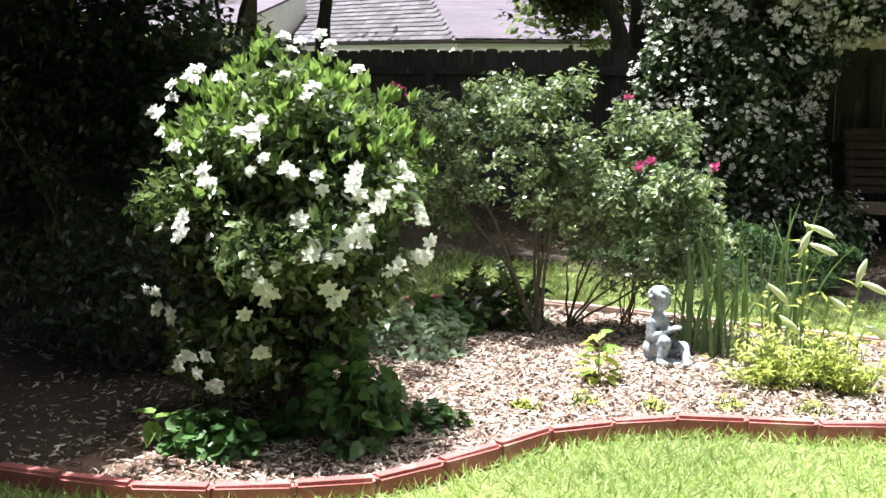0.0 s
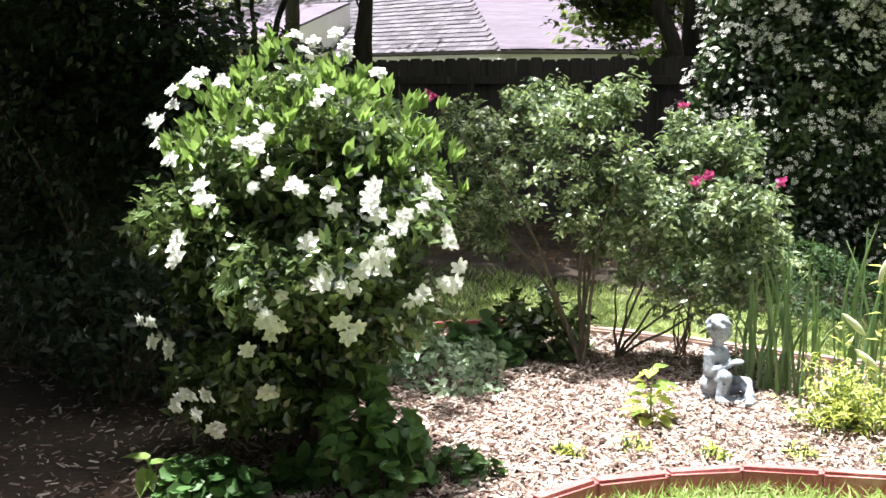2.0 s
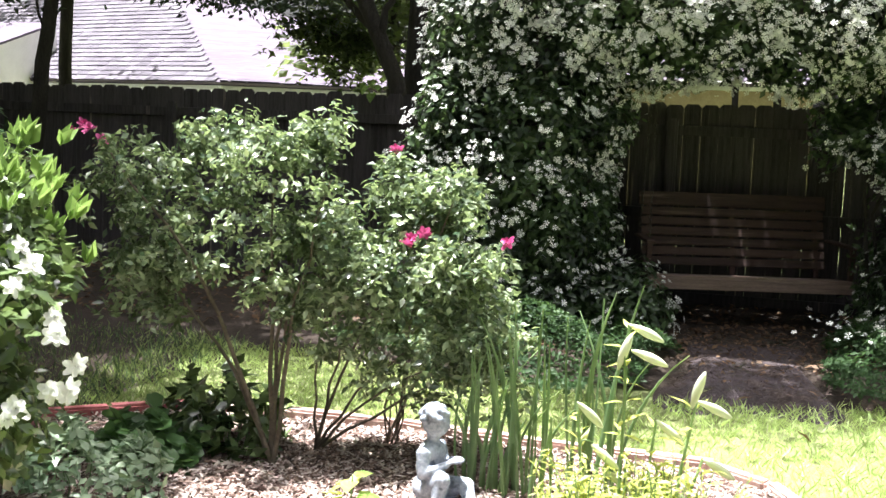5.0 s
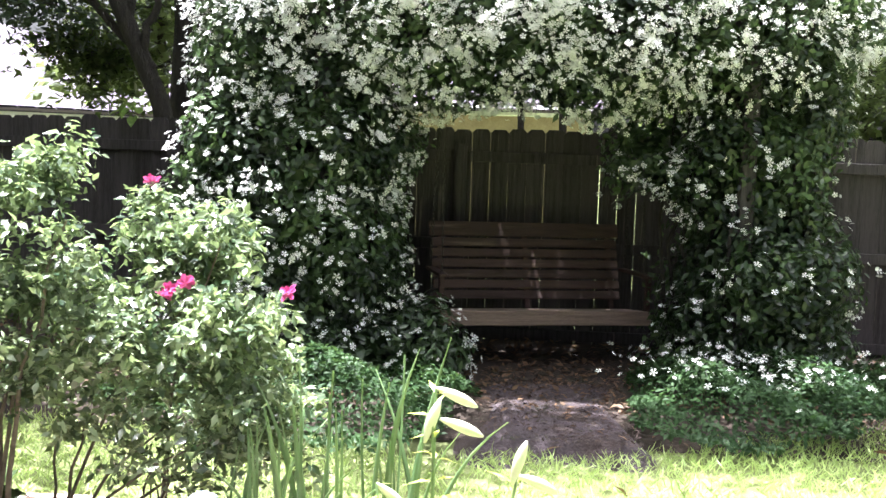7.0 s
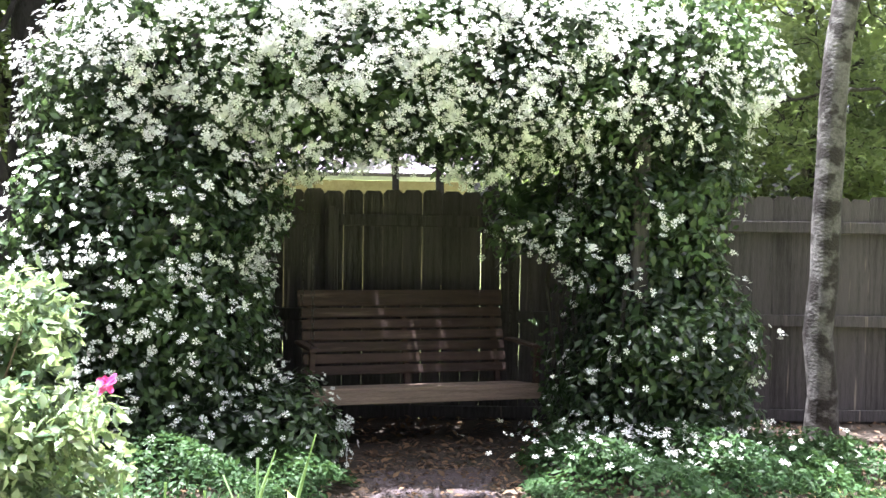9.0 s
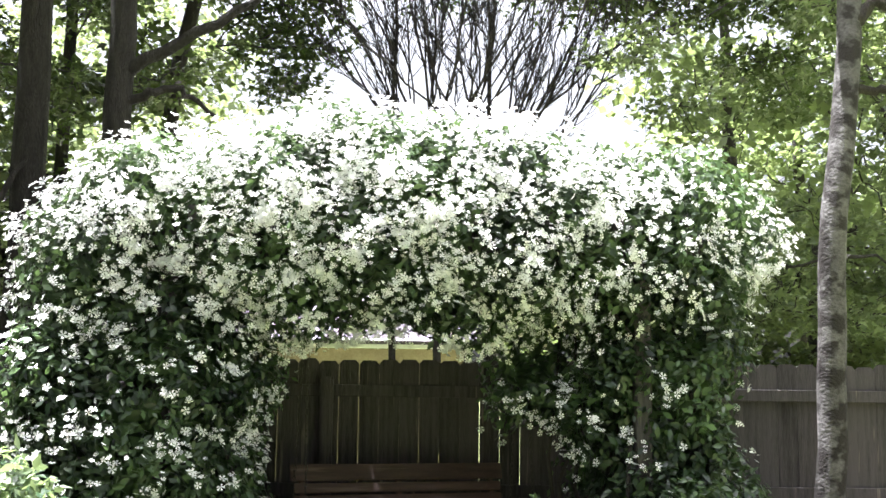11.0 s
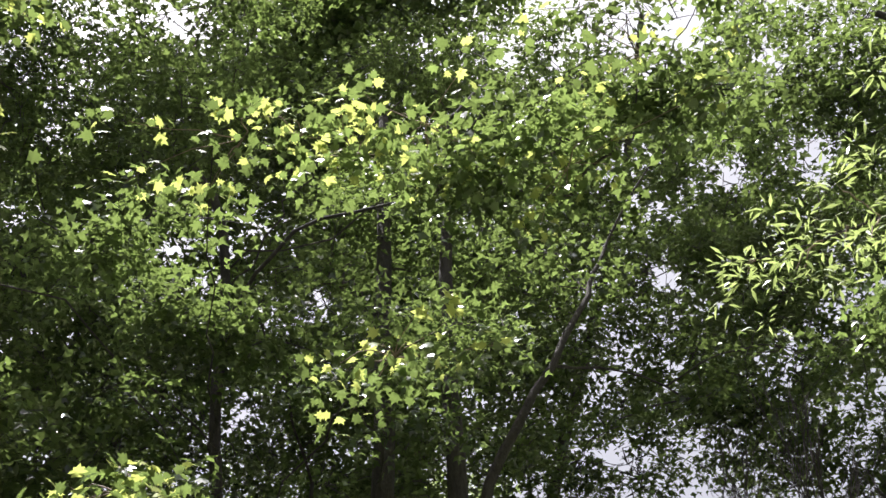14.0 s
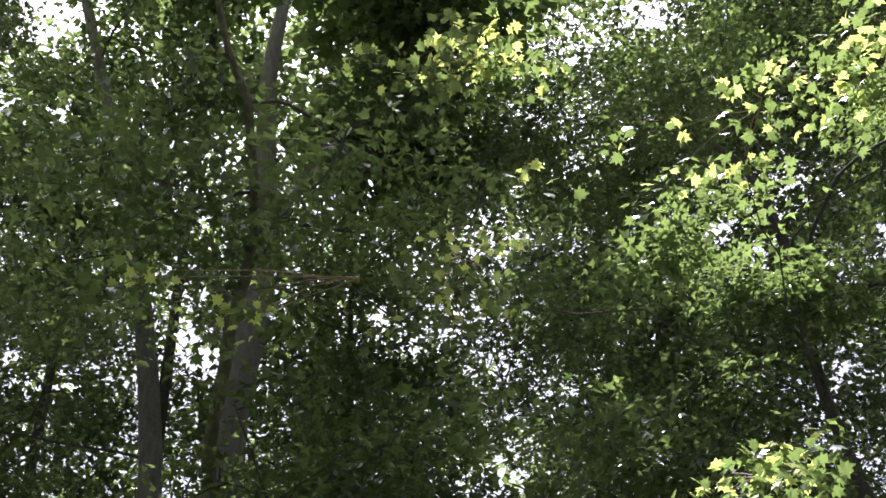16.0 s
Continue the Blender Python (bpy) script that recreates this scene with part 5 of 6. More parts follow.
willow = thing("willow_oak", "slender-leaved oak boughs above the arbor", "tree", "trees")
V, F = tube(bent([(4.6, 9.3, -0.1), (4.7, 9.2, 3.0), (4.9, 9.0, 5.4), (4.7, 8.9, 7.0), (3.7, 8.6, 8.3), (2.6, 8.4, 9.6)], 18, 0.02), np.linspace(0.14, 0.035, 18), 9)
link_mesh("trunk", V, F, M_BARK, willow, smooth=True)
WS = np.array([(0.74, 7.71, 6.57), (1.14, 7.72, 6.49), (1.49, 7.60, 6.59), (2.26, 7.20, 6.19), (2.41, 7.11, 6.26), (0.75, 7.45, 6.51), (1.07, 7.51, 6.38), (1.47, 7.00, 6.67), (1.87, 6.61, 6.74), (2.19, 6.29, 7.01), (1.63, 7.41, 6.40)])
BOUGHS = [bent([(3.7, 8.6, 8.3), (2.9, 8.1, 7.2), (1.9, 7.7, 6.75), (0.8, 7.6, 6.6)], 16, 0.02), bent([(3.9, 8.6, 8.0), (3.1, 7.7, 6.9), (2.4, 7.1, 6.45), (2.0, 6.4, 6.8)], 16, 0.02)]
for Q in BOUGHS:
    V, F = tube(Q, np.linspace(0.028, 0.007, 16), 6)
    link_mesh("limb", V, F, M_BARK, willow, smooth=True)
reach = np.concatenate([Q[4:] for Q in BOUGHS])
piles = []
for c in WS:
    b = reach[np.argmin(np.linalg.norm(reach - c, axis=1) + 0.6 * np.abs(reach[:, 0] - c[0] - 0.3))]
    V, F = tube(limb_points(b, c, 7, 0.03, 0.03), np.linspace(0.009, 0.004, 7), 4)
    link_mesh("twig", V, F, M_TWIG, willow, smooth=True)
    for j in range(5):
        cc = c + rng.normal(0, (0.2, 0.2, 0.12))
        m = 13
        o = unit(np.column_stack([rng.normal(0, 1, (m, 2)), rng.normal(-0.1, 0.5, m)]))
        piles.append(leaf_pile(cc + o * rng.uniform(0.02, 0.16, (m, 1)), near_up(m, 0.7), 0.105, NARROW, 0.35, along=o))
V, F = joined(piles)
tagged(link_mesh("foliage", V, F, foliage("oak_leaf", (0.06, 0.11, 0.025), (0.24, 0.33, 0.07), (0.40, 0.52, 0.09), 0.4, 0.3, 1.5), willow), "narrow light green leaves", kind="stuff")

# bare twiggy tree behind the arbor
bare_tree = thing("bare_tree", "leafless twiggy tree standing behind the arbor", "tree", "trees")
twigs = []


def fork(p, d, length, r, depth):
    """A branch that curves upward and forks into finer ones."""
    d = np.array(d) / np.linalg.norm(d)
    e = p + d * length
    Q = limb_points(p, e, 6, -0.06 * length * (1 - d[2] * 0.5), length * 0.04)
    twigs.append(tube(Q, np.linspace(r, r * 0.6, 6), 4) if depth > 1 else tube(Q[[0, 2, 5]], np.linspace(r, r * 0.6, 3), 3))
    if depth:
        for k in range(5):
            s = Q[1 + k] if k else Q[2]
            fork(s, d + rng.normal(0, 0.34, 3) * (1, 0.6, 1) + (0, 0, 0.22), length * rng.uniform(0.40, 0.62), max(r * 0.62, 0.0042), depth - 1)


for x, y, top in ((0.05, 11.0, 6.1), (1.03, 11.1, 6.5)):
    Q = bent([(x, y, -0.6), (x + 0.02, y, 2.6), (x - 0.01, y, 4.4), (x + 0.02, y, top)], 14, 0.015)
    V, F = tube(Q, np.linspace(0.05, 0.012, 14), 6)
    link_mesh("trunk", V, F, M_BARK, bare_tree, smooth=True)
    for q in Q[9:]:
        fork(q, (rng.normal(0, 0.5), rng.normal(0, 0.3), 1), 0.55, 0.008, 2)
for x, y, low, leans, length in ((0.45, 10.9, 3.5, (-0.62, -0.45, -0.30, -0.14, 0.0, 0.16, 0.32, 0.50, 0.60), 1.85), (1.0, 11.0, 3.5, (0.2, 0.35, 0.55, 0.78, 0.95, -0.2), 1.6)):
    V, F = tube(bent([(x, y, -0.6), (x + 0.03, y, 2.0), (x, y, low + 0.15)], 8, 0.02), np.linspace(0.05, 0.036, 8), 6)
    link_mesh("trunk", V, F, M_BARK, bare_tree, smooth=True)
    for lean in leans:
        fork(np.array((x, y, low)), (lean, rng.normal(0, 0.15), 1), length * rng.uniform(0.85, 1.1), 0.017, 3)
V, F = joined(twigs)
tagged(link_mesh("branchwork", V, F, M_BARK, bare_tree), "fine bare branches", kind="stuff")

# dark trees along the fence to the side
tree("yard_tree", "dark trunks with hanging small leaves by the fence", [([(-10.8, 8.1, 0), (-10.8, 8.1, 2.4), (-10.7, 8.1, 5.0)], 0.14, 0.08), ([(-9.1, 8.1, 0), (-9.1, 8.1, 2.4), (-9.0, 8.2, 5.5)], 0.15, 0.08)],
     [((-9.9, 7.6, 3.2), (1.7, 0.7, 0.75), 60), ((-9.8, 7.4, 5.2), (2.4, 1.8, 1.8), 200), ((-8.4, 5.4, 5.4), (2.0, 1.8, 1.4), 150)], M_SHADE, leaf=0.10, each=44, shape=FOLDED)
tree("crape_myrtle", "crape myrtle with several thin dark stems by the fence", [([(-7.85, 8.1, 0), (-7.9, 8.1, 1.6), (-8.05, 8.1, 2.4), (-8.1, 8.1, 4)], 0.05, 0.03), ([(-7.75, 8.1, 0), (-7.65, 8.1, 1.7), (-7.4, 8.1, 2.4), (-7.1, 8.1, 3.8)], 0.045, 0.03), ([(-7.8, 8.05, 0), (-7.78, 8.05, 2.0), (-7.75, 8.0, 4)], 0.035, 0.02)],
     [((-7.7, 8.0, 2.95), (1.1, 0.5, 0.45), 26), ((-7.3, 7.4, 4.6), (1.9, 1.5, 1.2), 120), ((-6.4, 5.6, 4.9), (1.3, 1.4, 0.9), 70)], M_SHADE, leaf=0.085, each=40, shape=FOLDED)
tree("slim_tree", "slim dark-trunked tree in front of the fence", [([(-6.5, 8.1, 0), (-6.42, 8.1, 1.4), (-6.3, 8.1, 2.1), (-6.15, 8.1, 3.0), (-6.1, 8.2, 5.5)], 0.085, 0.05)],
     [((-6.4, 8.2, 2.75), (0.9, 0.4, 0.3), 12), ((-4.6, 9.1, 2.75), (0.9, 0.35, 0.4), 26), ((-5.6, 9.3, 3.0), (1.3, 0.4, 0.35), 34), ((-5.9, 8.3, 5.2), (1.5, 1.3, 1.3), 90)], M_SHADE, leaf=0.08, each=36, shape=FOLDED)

# ---- swing ----
swing = thing("porch_swing", "dark stained wooden slatted swing bench hanging under the arbor", "swing bench", at=(0.34, 7.50, 0.0))
swing.rotation_euler = (0, 0, radians(16))
LEN = 1.55


def plank(name, size, at, tilt=0.0, label="", mat=None):
    ob = part(name, block(*size, 0.006, 2), mat or M_SWING, swing, label)
    ob.location = at
    ob.rotation_euler = (radians(tilt), 0, 0)
    return ob


# front board and seat slats take the paler, light-painted wood
plank("front_board", (LEN + 0.06, 0.024, 0.085), (0, -0.012, 0.385), 0, "front board paler, with light put into its colour", M_SEAT)
for i in range(6):
    plank("seat_slat", (LEN + 0.04, 0.072, 0.020), (0, 0.035 + i * 0.080, 0.432 - 0.05 * i / 6), -4, "", M_SEAT)
for i in range(6):
    plank("back_slat", (LEN - 0.06, 0.018, 0.066), (0, 0.50 + i * 0.026, 0.50 + i * 0.078), -18)
plank("top_slat", (LEN - 0.02, 0.020, 0.115), (0, 0.50 + 6.25 * 0.026, 0.50 + 6.3 * 0.078), -18)
for x in (-0.68, 0.0, 0.68):
    plank("back_brace", (0.04, 0.035, 0.66), (x, 0.60, 0.70), -18)
    plank("seat_brace", (0.04, 0.50, 0.05), (x, 0.24, 0.365))
for s in (-1, 1):
    plank("arm", (0.07, 0.56, 0.022), (s * (LEN / 2 + 0.0), 0.26, 0.70), 0)
    plank("arm_post", (0.035, 0.05, 0.30), (s * (LEN / 2 + 0.01), 0.03, 0.55), 4)
    for y0 in (0.05, 0.52):
        Q = np.linspace((s * LEN / 2, y0, 0.72 if y0 > 0.1 else 0.42), (s * (LEN / 2 - 0.02), 0.25, 2.40), 46)
        links = []
        for k in range(45):
            c, d = (Q[k] + Q[k + 1]) / 2, unit(Q[k + 1] - Q[k])
            a = unit(np.cross(d, (1, 0.2, 0) if k % 2 else (0.1, 1, 0)))
            th = np.linspace(0, 2 * np.pi, 9)
            links.append(tube(c + np.outer(np.cos(th), d) * 0.028 + np.outer(np.sin(th), a) * 0.012, np.full(9, 0.0028), 3))
        V, F = joined(links)
        link_mesh("chain", V, F, M_CHAIN, swing, "dull steel chain")

# ---- bare pad under the swing ----
pad = sheet("bare_pad", -0.55, 1.30, 4.95, 8.35, 0.05, lambda X, Y: 0.058 + 0.008 * waves(X, Y, 2.3) + 0.004 * waves(X, Y, 6.1) - 0.14 * np.clip((np.hypot(np.maximum(np.abs(X - 0.34 - 0.04 * (6.6 - Y)) - 0.24, 0), np.maximum(np.abs(Y - 6.0 - 0.12 * np.sin(3 * X)) - 0.62, 0)) - 0.10 - 0.05 * np.sin(7 * X + 4 * Y)) / 0.22, 0, 1),
            surface("packed_grit", (0.032, 0.024, 0.029), (0.085, 0.064, 0.072), 0.95, 6, 55, 0.9, spots=((0.05, 0.033, 0.03), 3.5, 0.52, 0.68), depth=0.02))
tagged(pad, "worn purple-brown packed grit under the swing", "paving", kind="structure")
P = np.column_stack([rng.uniform(-0.1, 0.85, 2600), rng.uniform(5.25, 7.0, 2600), np.full(2600, 0.060)])
V, F = leaf_pile(P, near_up(2600, 0.5), 0.022, CHIP, 0.6)
tagged(link_mesh("grit", V, F, M_PAVER), "loose dark grit and bark crumbs on the pad", "grit", kind="stuff")
P = np.column_stack([rng.normal(0.4, 0.45, 800), rng.uniform(5.2, 7.6, 800), np.full(800, 0.070)])
keep = rng.random(800) < np.clip((P[:, 1] - 5.2) / 1.6, 0.08, 1) ** 1.5
V, F = leaf_pile(P[keep], near_up(keep.sum(), 0.3), 0.045, OVAL, 0.4)
tagged(link_mesh("fallen_leaves", V, F, M_DEADLEAF), "dry brown leaves fallen on the bare pad", "leaves", kind="stuff")
P = np.column_stack([rng.uniform(-8, 6, 5000), rng.uniform(6.0, 8.55, 5000), np.full(5000, 0.055)])
V, F = leaf_pile(P, near_up(5000, 0.35), 0.06, OVAL, 0.4)
tagged(link_mesh("leaf_litter", V, F, M_DEADLEAF), "dry leaf litter along the fence", "leaves", kind="stuff")
P = np.column_stack([rng.uniform(0.2, 2.6, 9), rng.uniform(4.3, 5.6, 9), np.full(9, 0.06)])
V, F = leaf_pile(P, near_up(9, 0.4), 0.09, OVAL, 0.3)
tagged(link_mesh("lawn_leaves", V, F, M_DEADLEAF), "single brown leaves lying on the lawn", "leaves", kind="stuff")


# ---- groundcover ----
def carpet(name, label, centre, radii, n, size, mat, shape=OVAL, top=0.22, tilt=0.5):
    ob = thing(name, label, "groundcover")
    d = rng.normal(0, 1, (n, 2))
    d /= np.linalg.norm(d, axis=1, keepdims=True)
    r = np.sqrt(rng.random(n)) * (1 + 0.18 * np.sin(3 * np.arctan2(d[:, 1], d[:, 0]) + centre[0]))
    h = top * np.sqrt(np.clip(1 - r**2, 0.02, 1)) * (0.75 + 0.35 * np.sin(9 * d[:, 0] * r + 5 * d[:, 1] * r))
    P = np.column_stack([np.array(centre) + d * np.array(radii) * r[:, None], 0.035 + h * (1 - 0.5 * rng.random(n) ** 2)])
    N = unit(np.column_stack([d * 0.5 * r[:, None], np.ones(n)]) + rng.normal(0, tilt, (n, 3)))
    V, F = leaf_pile(P, N, size, shape, 0.35)
    tagged(link_mesh("foliage", V, F, mat, ob), kind="stuff")
    k = rng.choice(n, min(n, 60), replace=False)
    V, F = joined([tube(limb_points((p[0] * 0.8 + centre[0] * 0.2, p[1] * 0.8 + centre[1] * 0.2, 0.01), p, 5, 0, 0.01), np.linspace(0.004, 0.002, 5), 3) for p in P[k]])
    tagged(link_mesh("stalkwork", V, F, M_COVER, ob), kind="stuff")
    return ob


spill = carpet("groundcover", "low jasmine spilling over the ground with a few white flowers", (1.72, 6.35), (1.02, 0.95), 11000, 0.042, M_IVY, FOLDED, top=0.34)
P = np.column_stack([rng.normal(1.6, 0.42, 300), rng.normal(6.35, 0.30, 300), rng.uniform(0.24, 0.38, 300)])
V, F = leaf_pile(P, near_up(300, 0.6), 0.036, STARFLOWER, 0.35)
tagged(link_mesh("blossom", V, F, M_JASFLOWER, spill), "scattered white flowers", kind="stuff")
carpet("groundcover", "low green groundcover spreading beside the pale tree", (2.65, 6.85), (0.6, 0.5), 4300, 0.044, M_IVY, FOLDED, top=0.25)
carpet("groundcover", "low green groundcover at the arbor's foot", (-1.15, 6.0), (1.15, 0.95), 10500, 0.042, M_IVY, FOLDED, top=0.30)
carpet("strawberry_patch", "low clump of round green leaves inside the edging", (-2.12, 0.66), (0.24, 0.15), 340, 0.062, M_COVER, ROUND, 0.17, 0.35)
carpet("variegated_plant", "pale-edged leafy groundcover behind the gardenia", (-2.35, 2.55), (0.55, 0.34), 1500, 0.06, foliage("variegated_leaf", (0.05, 0.13, 0.05), (0.32, 0.42, 0.27), (0.3, 0.45, 0.15), 0.3, 0.4, 3), OVAL, 0.26)
carpet("leafy_perennial", "dark glossy-leaved perennial at the rose canes", (-1.98, 3.28), (0.34, 0.26), 520, 0.095, M_GARDENIA, OVAL, 0.36, 0.6)
carpet("leafy_perennial", "small leafy plant beside the dark perennial", (-2.2, 3.0), (0.3, 0.22), 420, 0.075, M_COVER, ROUND, 0.2, 0.5)
big = carpet("hydrangea", "broad-leaved green plant under the gardenia", (-1.66, 1.02), (0.27, 0.20), 620, 0.066, M_COVER, HEART, 0.46, 0.7)
carpet("hydrangea", "broad-leaved seedling at the gardenia's foot", (-1.92, 0.90), (0.12, 0.09), 60, 0.07, M_COVER, HEART, 0.16, 0.5)
carpet("hydrangea", "broad-leaved seedling in the mulch", (-1.42, 1.35), (0.16, 0.10), 70, 0.06, M_COVER, HEART, 0.12, 0.5)
for x, y, s in ((-0.93, 1.95, 0.10), (-0.62, 2.0, 0.08), (-1.15, 1.75, 0.08), (-0.3, 2.2, 0.09), (0.05, 2.3, 0.1)):
    carpet("weed_tuft", "small yellow-green weeds in the mulch", (x, y), (s, s * 0.7), 60, 0.045, M_GOLD, NARROW, 0.07, 0.6)

# sprig with three large leaves
sprig = thing("seedling", "seedling with a few large bright leaves by the edging", "plant")
V, F = tube(bent([(-2.30, 0.60, 0.02), (-2.33, 0.59, 0.10), (-2.35, 0.58, 0.18)], 7), np.linspace(0.006, 0.004, 7), 5)
link_mesh("stem", V, F, M_COVER, sprig, smooth=True)
for k, (ang, tilt, size) in enumerate(((200, 5, 0.11), (20, 10, 0.10), (280, -50, 0.11), (330, -30, 0.08), (130, -20, 0.08))):
    V, F = HEART[0] * (1, 0.85, 1), HEART[1]
    ob = link_mesh("leaf", V, F, M_NEWLEAF, sprig)
    ob.matrix_basis = pose(-2.35, 0.58, 0.18 - 0.02 * k, 0, -tilt, ang) @ Matrix.Scale(size, 4)

# bright creeper tip on the fence top
creeper = thing("creeper", "creeper tip with broad bright green leaves on the fence top", "vine")
V, F = tube(bent([(-3.05, 8.75, 0.0), (-3.06, 8.74, 1.3), (-3.10, 8.66, 1.80), (-3.18, 8.52, 1.84)], 10, 0.01), np.linspace(0.008, 0.004, 10), 5)
link_mesh("stem", V, F, M_TWIG, creeper, smooth=True)
for k, (dx, dz, ang, size) in enumerate(((-0.02, 0.02, 250, 0.13), (0.05, 0.03, 300, 0.12), (-0.08, 0.0, 215, 0.11), (0.02, -0.05, 275, 0.12), (0.0, 0.07, 100, 0.10), (-0.05, 0.05, 160, 0.10))):
    ob = link_mesh("leaf", HEART[0], HEART[1], M_NEWLEAF, creeper)
    ob.matrix_basis = pose(-3.14 + dx, 8.50, 1.83 + dz, random.uniform(-20, 20), random.uniform(15, 50), ang) @ Matrix.Scale(size, 4)

# ---- small plant with lime leaves ----
small = thing("lime_plant", "young plant with large sunlit lime-green leaves in the mulch", "plant")
V, F = tube(bent([(-1.0, 2.36, 0.02), (-1.0, 2.35, 0.15), (-0.99, 2.34, 0.30)], 7), np.linspace(0.006, 0.003, 7), 5)
link_mesh("stem", V, F, M_IRIS, small, smooth=True)
for k in range(26):
    h = 0.04 + 0.25 * (k / 26) + random.uniform(-0.02, 0.02)
    ob = link_mesh("leaf", HEART[0] * (1, 0.8, 1), HEART[1], M_GOLD if k % 3 else M_NEWLEAF, small)
    ob.matrix_basis = pose(-1.0, 2.355, h, random.uniform(-15, 15), random.uniform(-30, 35), k * 137.5) @ Matrix.Translation((0.02 + 0.05 * (1 - k / 26), 0, 0)) @ Matrix.Scale(random.uniform(0.07, 0.12), 4)

# ---- irises ----


def sword(height, bend, width=0.0150, n=9):
    """A stiff two-edged blade that leans in its own plane."""
    bm = bmesh.new()
    rows = []
    for i in range(n):
        u = i / (n - 1)
        w = width * (1 - u**2.2) * (0.75 + 0.5 * u) + 0.0012
        x = bend * u**2.2 * height
        z = height * (u - 0.25 * abs(bend) * u**3)
        rows.append([bm.verts.new((x - w, 0, z)), bm.verts.new((x, 0.004, z)), bm.verts.new((x + w, 0, z)), bm.verts.new((x, -0.004, z))])
    for a, b in zip(rows, rows[1:]):
        for k in range(4):
            bm.faces.new((a[k], a[(k + 1) % 4], b[(k + 1) % 4], b[k]))
    return bm


blades = []
for k, (h, b) in enumerate(((1.0, 0.03), (1.0, 0.10), (1.0, 0.2), (1.0, 0.38), (1.0, -0.06))):
    me = bpy.data.meshes.new("blade")
    bm = sword(h, b)
    bm.to_mesh(me)
    bm.free()
    me.materials.append(M_IRIS)
    blades.append(me)
for label, spots, count, heights in (("clump of upright green iris blades beside the statue", (-0.70, 3.12, 0.11, 0.06), 18, (0.36, 0.68)),
                                     ("clump of arching iris blades", (-0.53, 3.12, 0.10, 0.08), 14, (0.45, 0.86)),
                                     ("clump of tall sunlit iris blades", (-0.24, 3.20, 0.09, 0.06), 12, (0.45, 0.95)),
                                     ("few short iris blades at the front", (-0.40, 2.86, 0.06, 0.05), 6, (0.25, 0.45))):
    cx, cy, sx, sy = spots
    ob = thing("iris_clump", label, "iris", "irises", at=(cx, cy, 0.03))
    for k in range(count):
        h = random.uniform(*heights)
        dx, dy = random.uniform(-sx, sx), random.uniform(-sy, sy)
        again("blade", blades[random.choice((0, 0, 1, 1, 2, 3, 4))], ob, pose(dx, dy, 0, random.uniform(-7, 7), dx * 45 + random.uniform(-6, 6), random.choice((0, 180)) + random.uniform(-75, 75)) @ Matrix.Diagonal((max(h, 0.7), 1, h, 1)))

# ---- lilies ----
BUDS = [(-0.103, 0.829, -30), (-0.085, 0.74, -22), (-0.13, 0.66, 78), (-0.285, 0.51, -62), (-0.215, 0.36, -60), (-0.165, 0.265, -50), (0.02, 0.47, -58), (0.06, 0.225, -40), (0.15, 0.54, 80), (0.165, 0.56, -30), (0.20, 0.34, -42)]


def bud_mesh():
    bm = bmesh.new()
    rings = []
    for i in range(9):
        u = i / 8
        r = 0.022 * math.sin(math.pi * min(1, u * 0.93 + 0.05)) ** 0.8 * (0.75 + 0.5 * u) + 0.002
        rings.append([bm.verts.new((u * 0.16, r * (1 + 0.1 * math.cos(3 * a)) * math.cos(a), r * (1 + 0.1 * math.cos(3 * a)) * math.sin(a) - 0.02 * u * u)) for a in [2 * math.pi * k / 9 for k in range(9)]])
    for a, b in zip(rings, rings[1:]):
        for k in range(9):
            bm.faces.new((a[k], a[(k + 1) % 9], b[(k + 1) % 9], b[k]))
    bm.faces.new(rings[-1])
    me = bpy.data.meshes.new("bud")
    bm.to_mesh(me)
    bm.free()
    me.materials.append(M_BUD)
    me.polygons.foreach_set("use_smooth", np.ones(len(me.polygons), dtype=bool))
    return me


BUD = bud_mesh()
leaf_me = bpy.data.meshes.new("leaf")
leaf_me.from_pydata((NARROW[0]).tolist(), [], NARROW[1].tolist())
leaf_me.materials.append(M_GOLD)
for group in ((0, 1, 2), (3, 4, 5), (6, 7), (8, 9), (10,)):
    top = max(group, key=lambda k: BUDS[k][1])
    x, z = BUDS[top][0], BUDS[top][1]
    fx = x * 0.75 - 0.02
    ob = thing("lily_plant", "lily with narrow leaves and long pale unopened buds", "lily", "lilies")
    Q = bent([(fx, 2.82, 0.03), (fx * 0.7 + x * 0.3, 2.85, z * 0.5), (x, 2.9, z)], 12)
    V, F = tube(Q, np.linspace(0.008, 0.005, 12), 6)
    link_mesh("stalk", V, F, M_IRIS, ob, smooth=True)
    for k in group:
        bx, bz, pitch = BUDS[k]
        if k != top:
            V, F = tube(bent([tuple(Q[max(2, int(11 * min(1, bz / z * 0.8)))]), (bx * 0.5 + x * 0.5, 2.88, bz + 0.01), (bx, 2.9, bz)], 8), np.linspace(0.005, 0.003, 8), 5)
            link_mesh("bud_stalk", V, F, M_IRIS, ob, smooth=True)
        again("bud", BUD, ob, pose(bx, 2.9 if k == top else 2.86, bz, 0, -pitch if pitch > 0 else -pitch * 0.6, random.uniform(-15, 25)) @ Matrix.Diagonal((0.92, 0.75, 0.75, 1)))
    for k in range(int(z * 34)):
        q = Q[min(11, int(12 * (k / (z * 34))))]
        again("leaf", leaf_me, ob, pose(q[0], q[1], 0.05 + (q[2] - 0.02) * 0.95 + random.uniform(-0.02, 0.02), random.uniform(-20, 20), random.uniform(-45, 10), k * 137.5) @ Matrix.Scale(random.uniform(0.07, 0.12), 4))

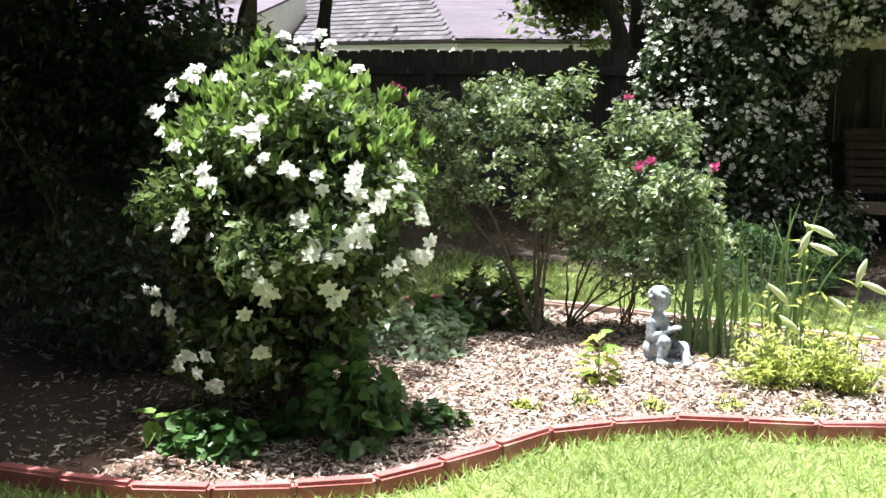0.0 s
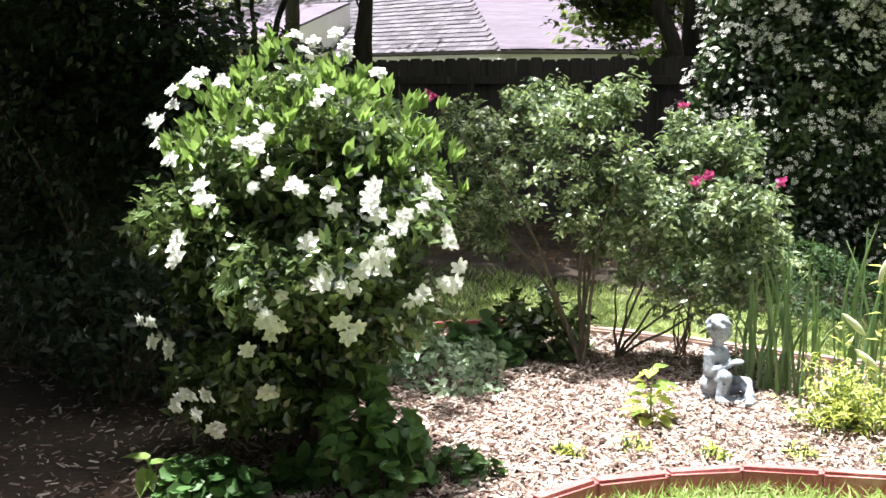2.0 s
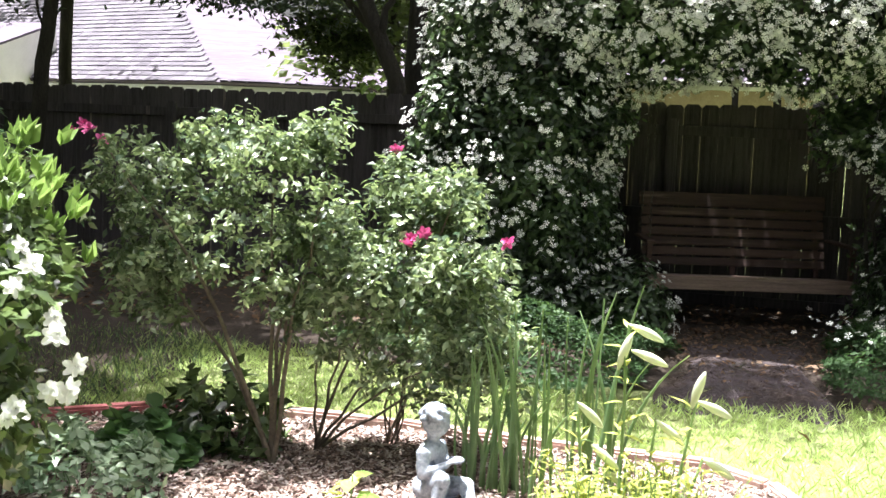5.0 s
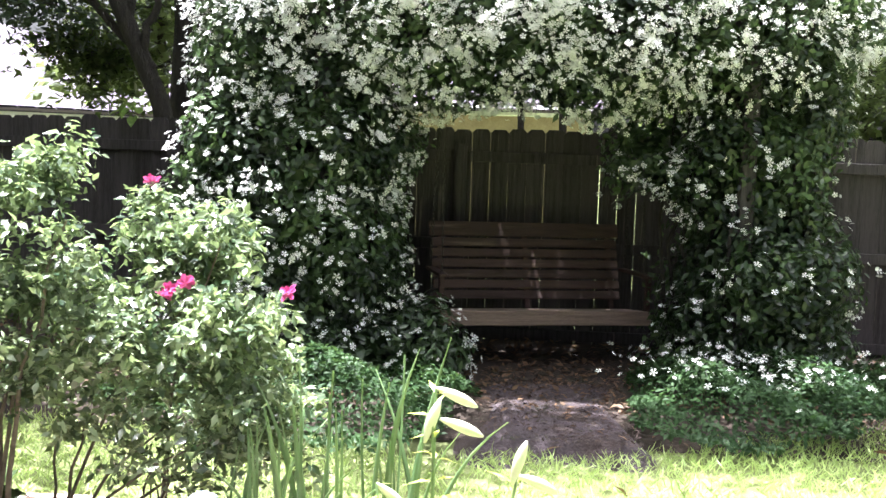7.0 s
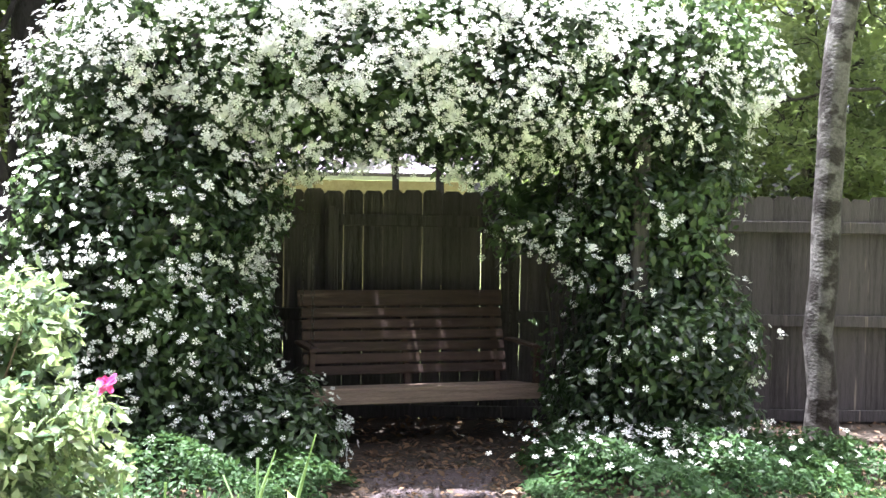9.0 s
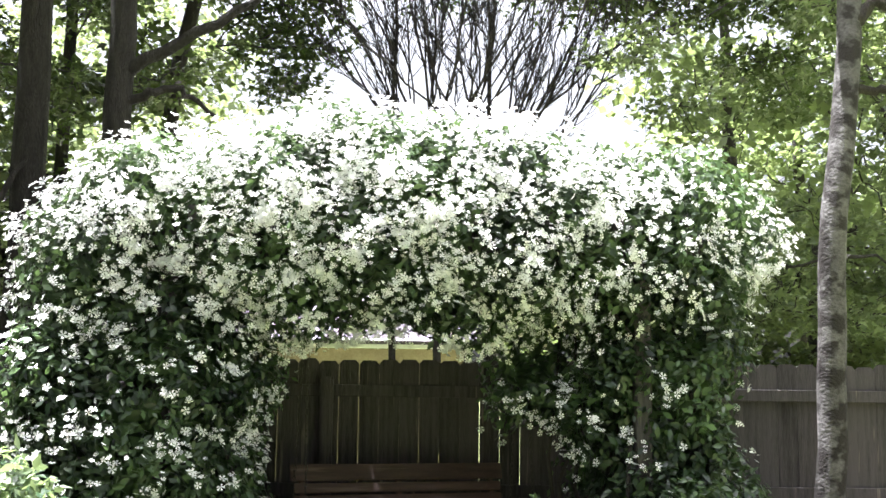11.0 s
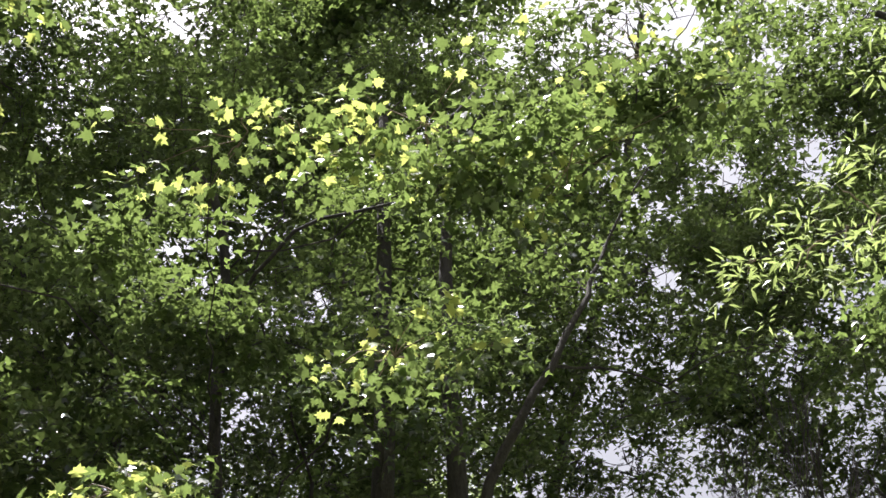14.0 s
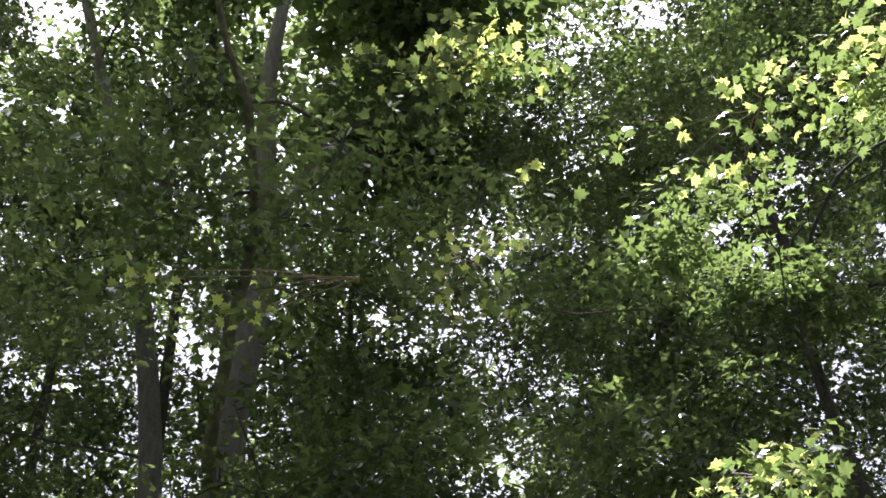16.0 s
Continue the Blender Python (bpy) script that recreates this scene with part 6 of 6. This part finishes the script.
for label, c, r, n in (("bushy lime-green plant in full sun", (-0.20, 2.66), (0.20, 0.16), 750), ("bushy lime-green plant in full sun", (0.12, 2.72), (0.20, 0.16), 750), ("bushy lime-green plant in full sun", (-0.02, 2.85), (0.2, 0.14), 450)):
    ob = thing("lime_bush", label, "plant", "lime bushes", at=(c[0], c[1], 0))
    stems, piles = [], []
    for k in range(70):
        e = np.array((rng.normal(0, r[0] * 0.62), rng.normal(0, r[1] * 0.62), rng.uniform(0.10, 0.34)))
        Q = limb_points((e[0] * 0.5, e[1] * 0.5, 0.03), e, 7, 0.02, 0.012)
        stems.append(tube(Q, np.linspace(0.0035, 0.002, 7), 3))
        m = n // 50
        at = Q[rng.integers(2, 7, m)]
        o = unit(np.column_stack([rng.normal(0, 1, (m, 2)), rng.normal(0.35, 0.4, m)]))
        piles.append(leaf_pile(at, near_up(m, 0.6), 0.05, NARROW, 0.3, along=o))
    V, F = joined(piles)
    tagged(link_mesh("foliage", V * (1, 1, 1), F, M_GOLD, ob), kind="stuff")
    V, F = joined(stems)
    tagged(link_mesh("stalkwork", V, F, M_IRIS, ob), kind="stuff")

# dry canes standing in the mulch
for x, y in ((-1.24, 3.58),):
    ob = thing("dry_canes", "bundle of thin dry upright canes", "canes", at=(x, y, 0.03))
    for k in range(6):
        V, F = tube(bent([(random.uniform(-0.04, 0.04), random.uniform(-0.03, 0.03), 0), (random.uniform(-0.05, 0.05), 0, 0.2), (random.uniform(-0.06, 0.06), 0, random.uniform(0.3, 0.42))], 6), np.linspace(0.005, 0.003, 6), 5)
        link_mesh("cane", V, F, M_TWIG, ob, smooth=True)

# ---- statue ----


def statue_mesh():
    bm = bmesh.new()

    def ball(c, r, turn=(0, 0, 0)):
        m = Matrix.Translation(c) @ Euler([radians(a) for a in turn]).to_matrix().to_4x4() @ Matrix.Diagonal((*r, 1))
        bmesh.ops.create_icosphere(bm, subdivisions=3, radius=1, matrix=m)

    def rod(a, b, r0, r1):
        a, b = Vector(a), Vector(b)
        for i in range(9):
            u = i / 8
            p = a.lerp(b, u)
            r = r0 + (r1 - r0) * u
            ball(p, (r, r, r))

    ball((0, 0, 0.065), (0.075, 0.085, 0.06))
    ball((-0.005, 0, 0.145), (0.056, 0.066, 0.085))
    ball((-0.002, 0, 0.205), (0.050, 0.076, 0.048))
    ball((0.012, 0, 0.325), (0.056, 0.053, 0.060))
    for k in range(26):
        a, b = k * 2.4, 0.15 + 1.45 * ((k * 7) % 26) / 26
        ball((0.004 + 0.052 * math.cos(a) * math.sin(b), 0.054 * math.sin(a) * math.sin(b), 0.335 + 0.055 * math.cos(b)), (0.017, 0.017, 0.015))
    ball((0.066, 0, 0.315), (0.010, 0.010, 0.012))
    rod((-0.002, 0, 0.24), (0.006, 0, 0.29), 0.026, 0.026)
    for s in (-1, 1):
        rod((-0.004, s * 0.074, 0.215), (0.010, s * 0.092, 0.140), 0.025, 0.021)
        rod((0.010, s * 0.092, 0.140), (0.085, s * 0.040, 0.178), 0.020, 0.015)
    rod((0.01, -0.05, 0.065), (0.085, -0.075, 0.125), 0.042, 0.033)
    rod((0.085, -0.075, 0.125), (0.075, -0.10, 0.03), 0.030, 0.023)
    ball((0.095, -0.115, 0.020), (0.036, 0.022, 0.018))
    rod((0.01, 0.05, 0.060), (0.125, 0.055, 0.075), 0.042, 0.034)
    rod((0.125, 0.055, 0.075), (0.185, -0.02, 0.030), 0.031, 0.024)
    ball((0.205, -0.055, 0.022), (0.024, 0.038, 0.018))
    ball((0.105, 0.0, 0.188), (0.034, 0.040, 0.013))
    m = Matrix.Translation((0.06, -0.01, 0.010)) @ Matrix.Diagonal((0.20, 0.15, 0.02, 1))
    bmesh.ops.create_cube(bm, size=1, matrix=m)
    return bm


statue = part("garden_statue", statue_mesh(), M_STONE)
tagged(statue, "blue-grey stone garden statue of a seated figure holding a dish", "statue")
rm = statue.modifiers.new("merge", "REMESH")
rm.mode, rm.voxel_size, rm.use_smooth_shade = "VOXEL", 0.006, True
sm = statue.modifiers.new("soften", "SMOOTH")
sm.iterations, sm.factor = 3, 0.5
statue.matrix_world = pose(-0.855, 2.90, 0.035, 0, 0, -12) @ Matrix.Scale(1.03, 4)
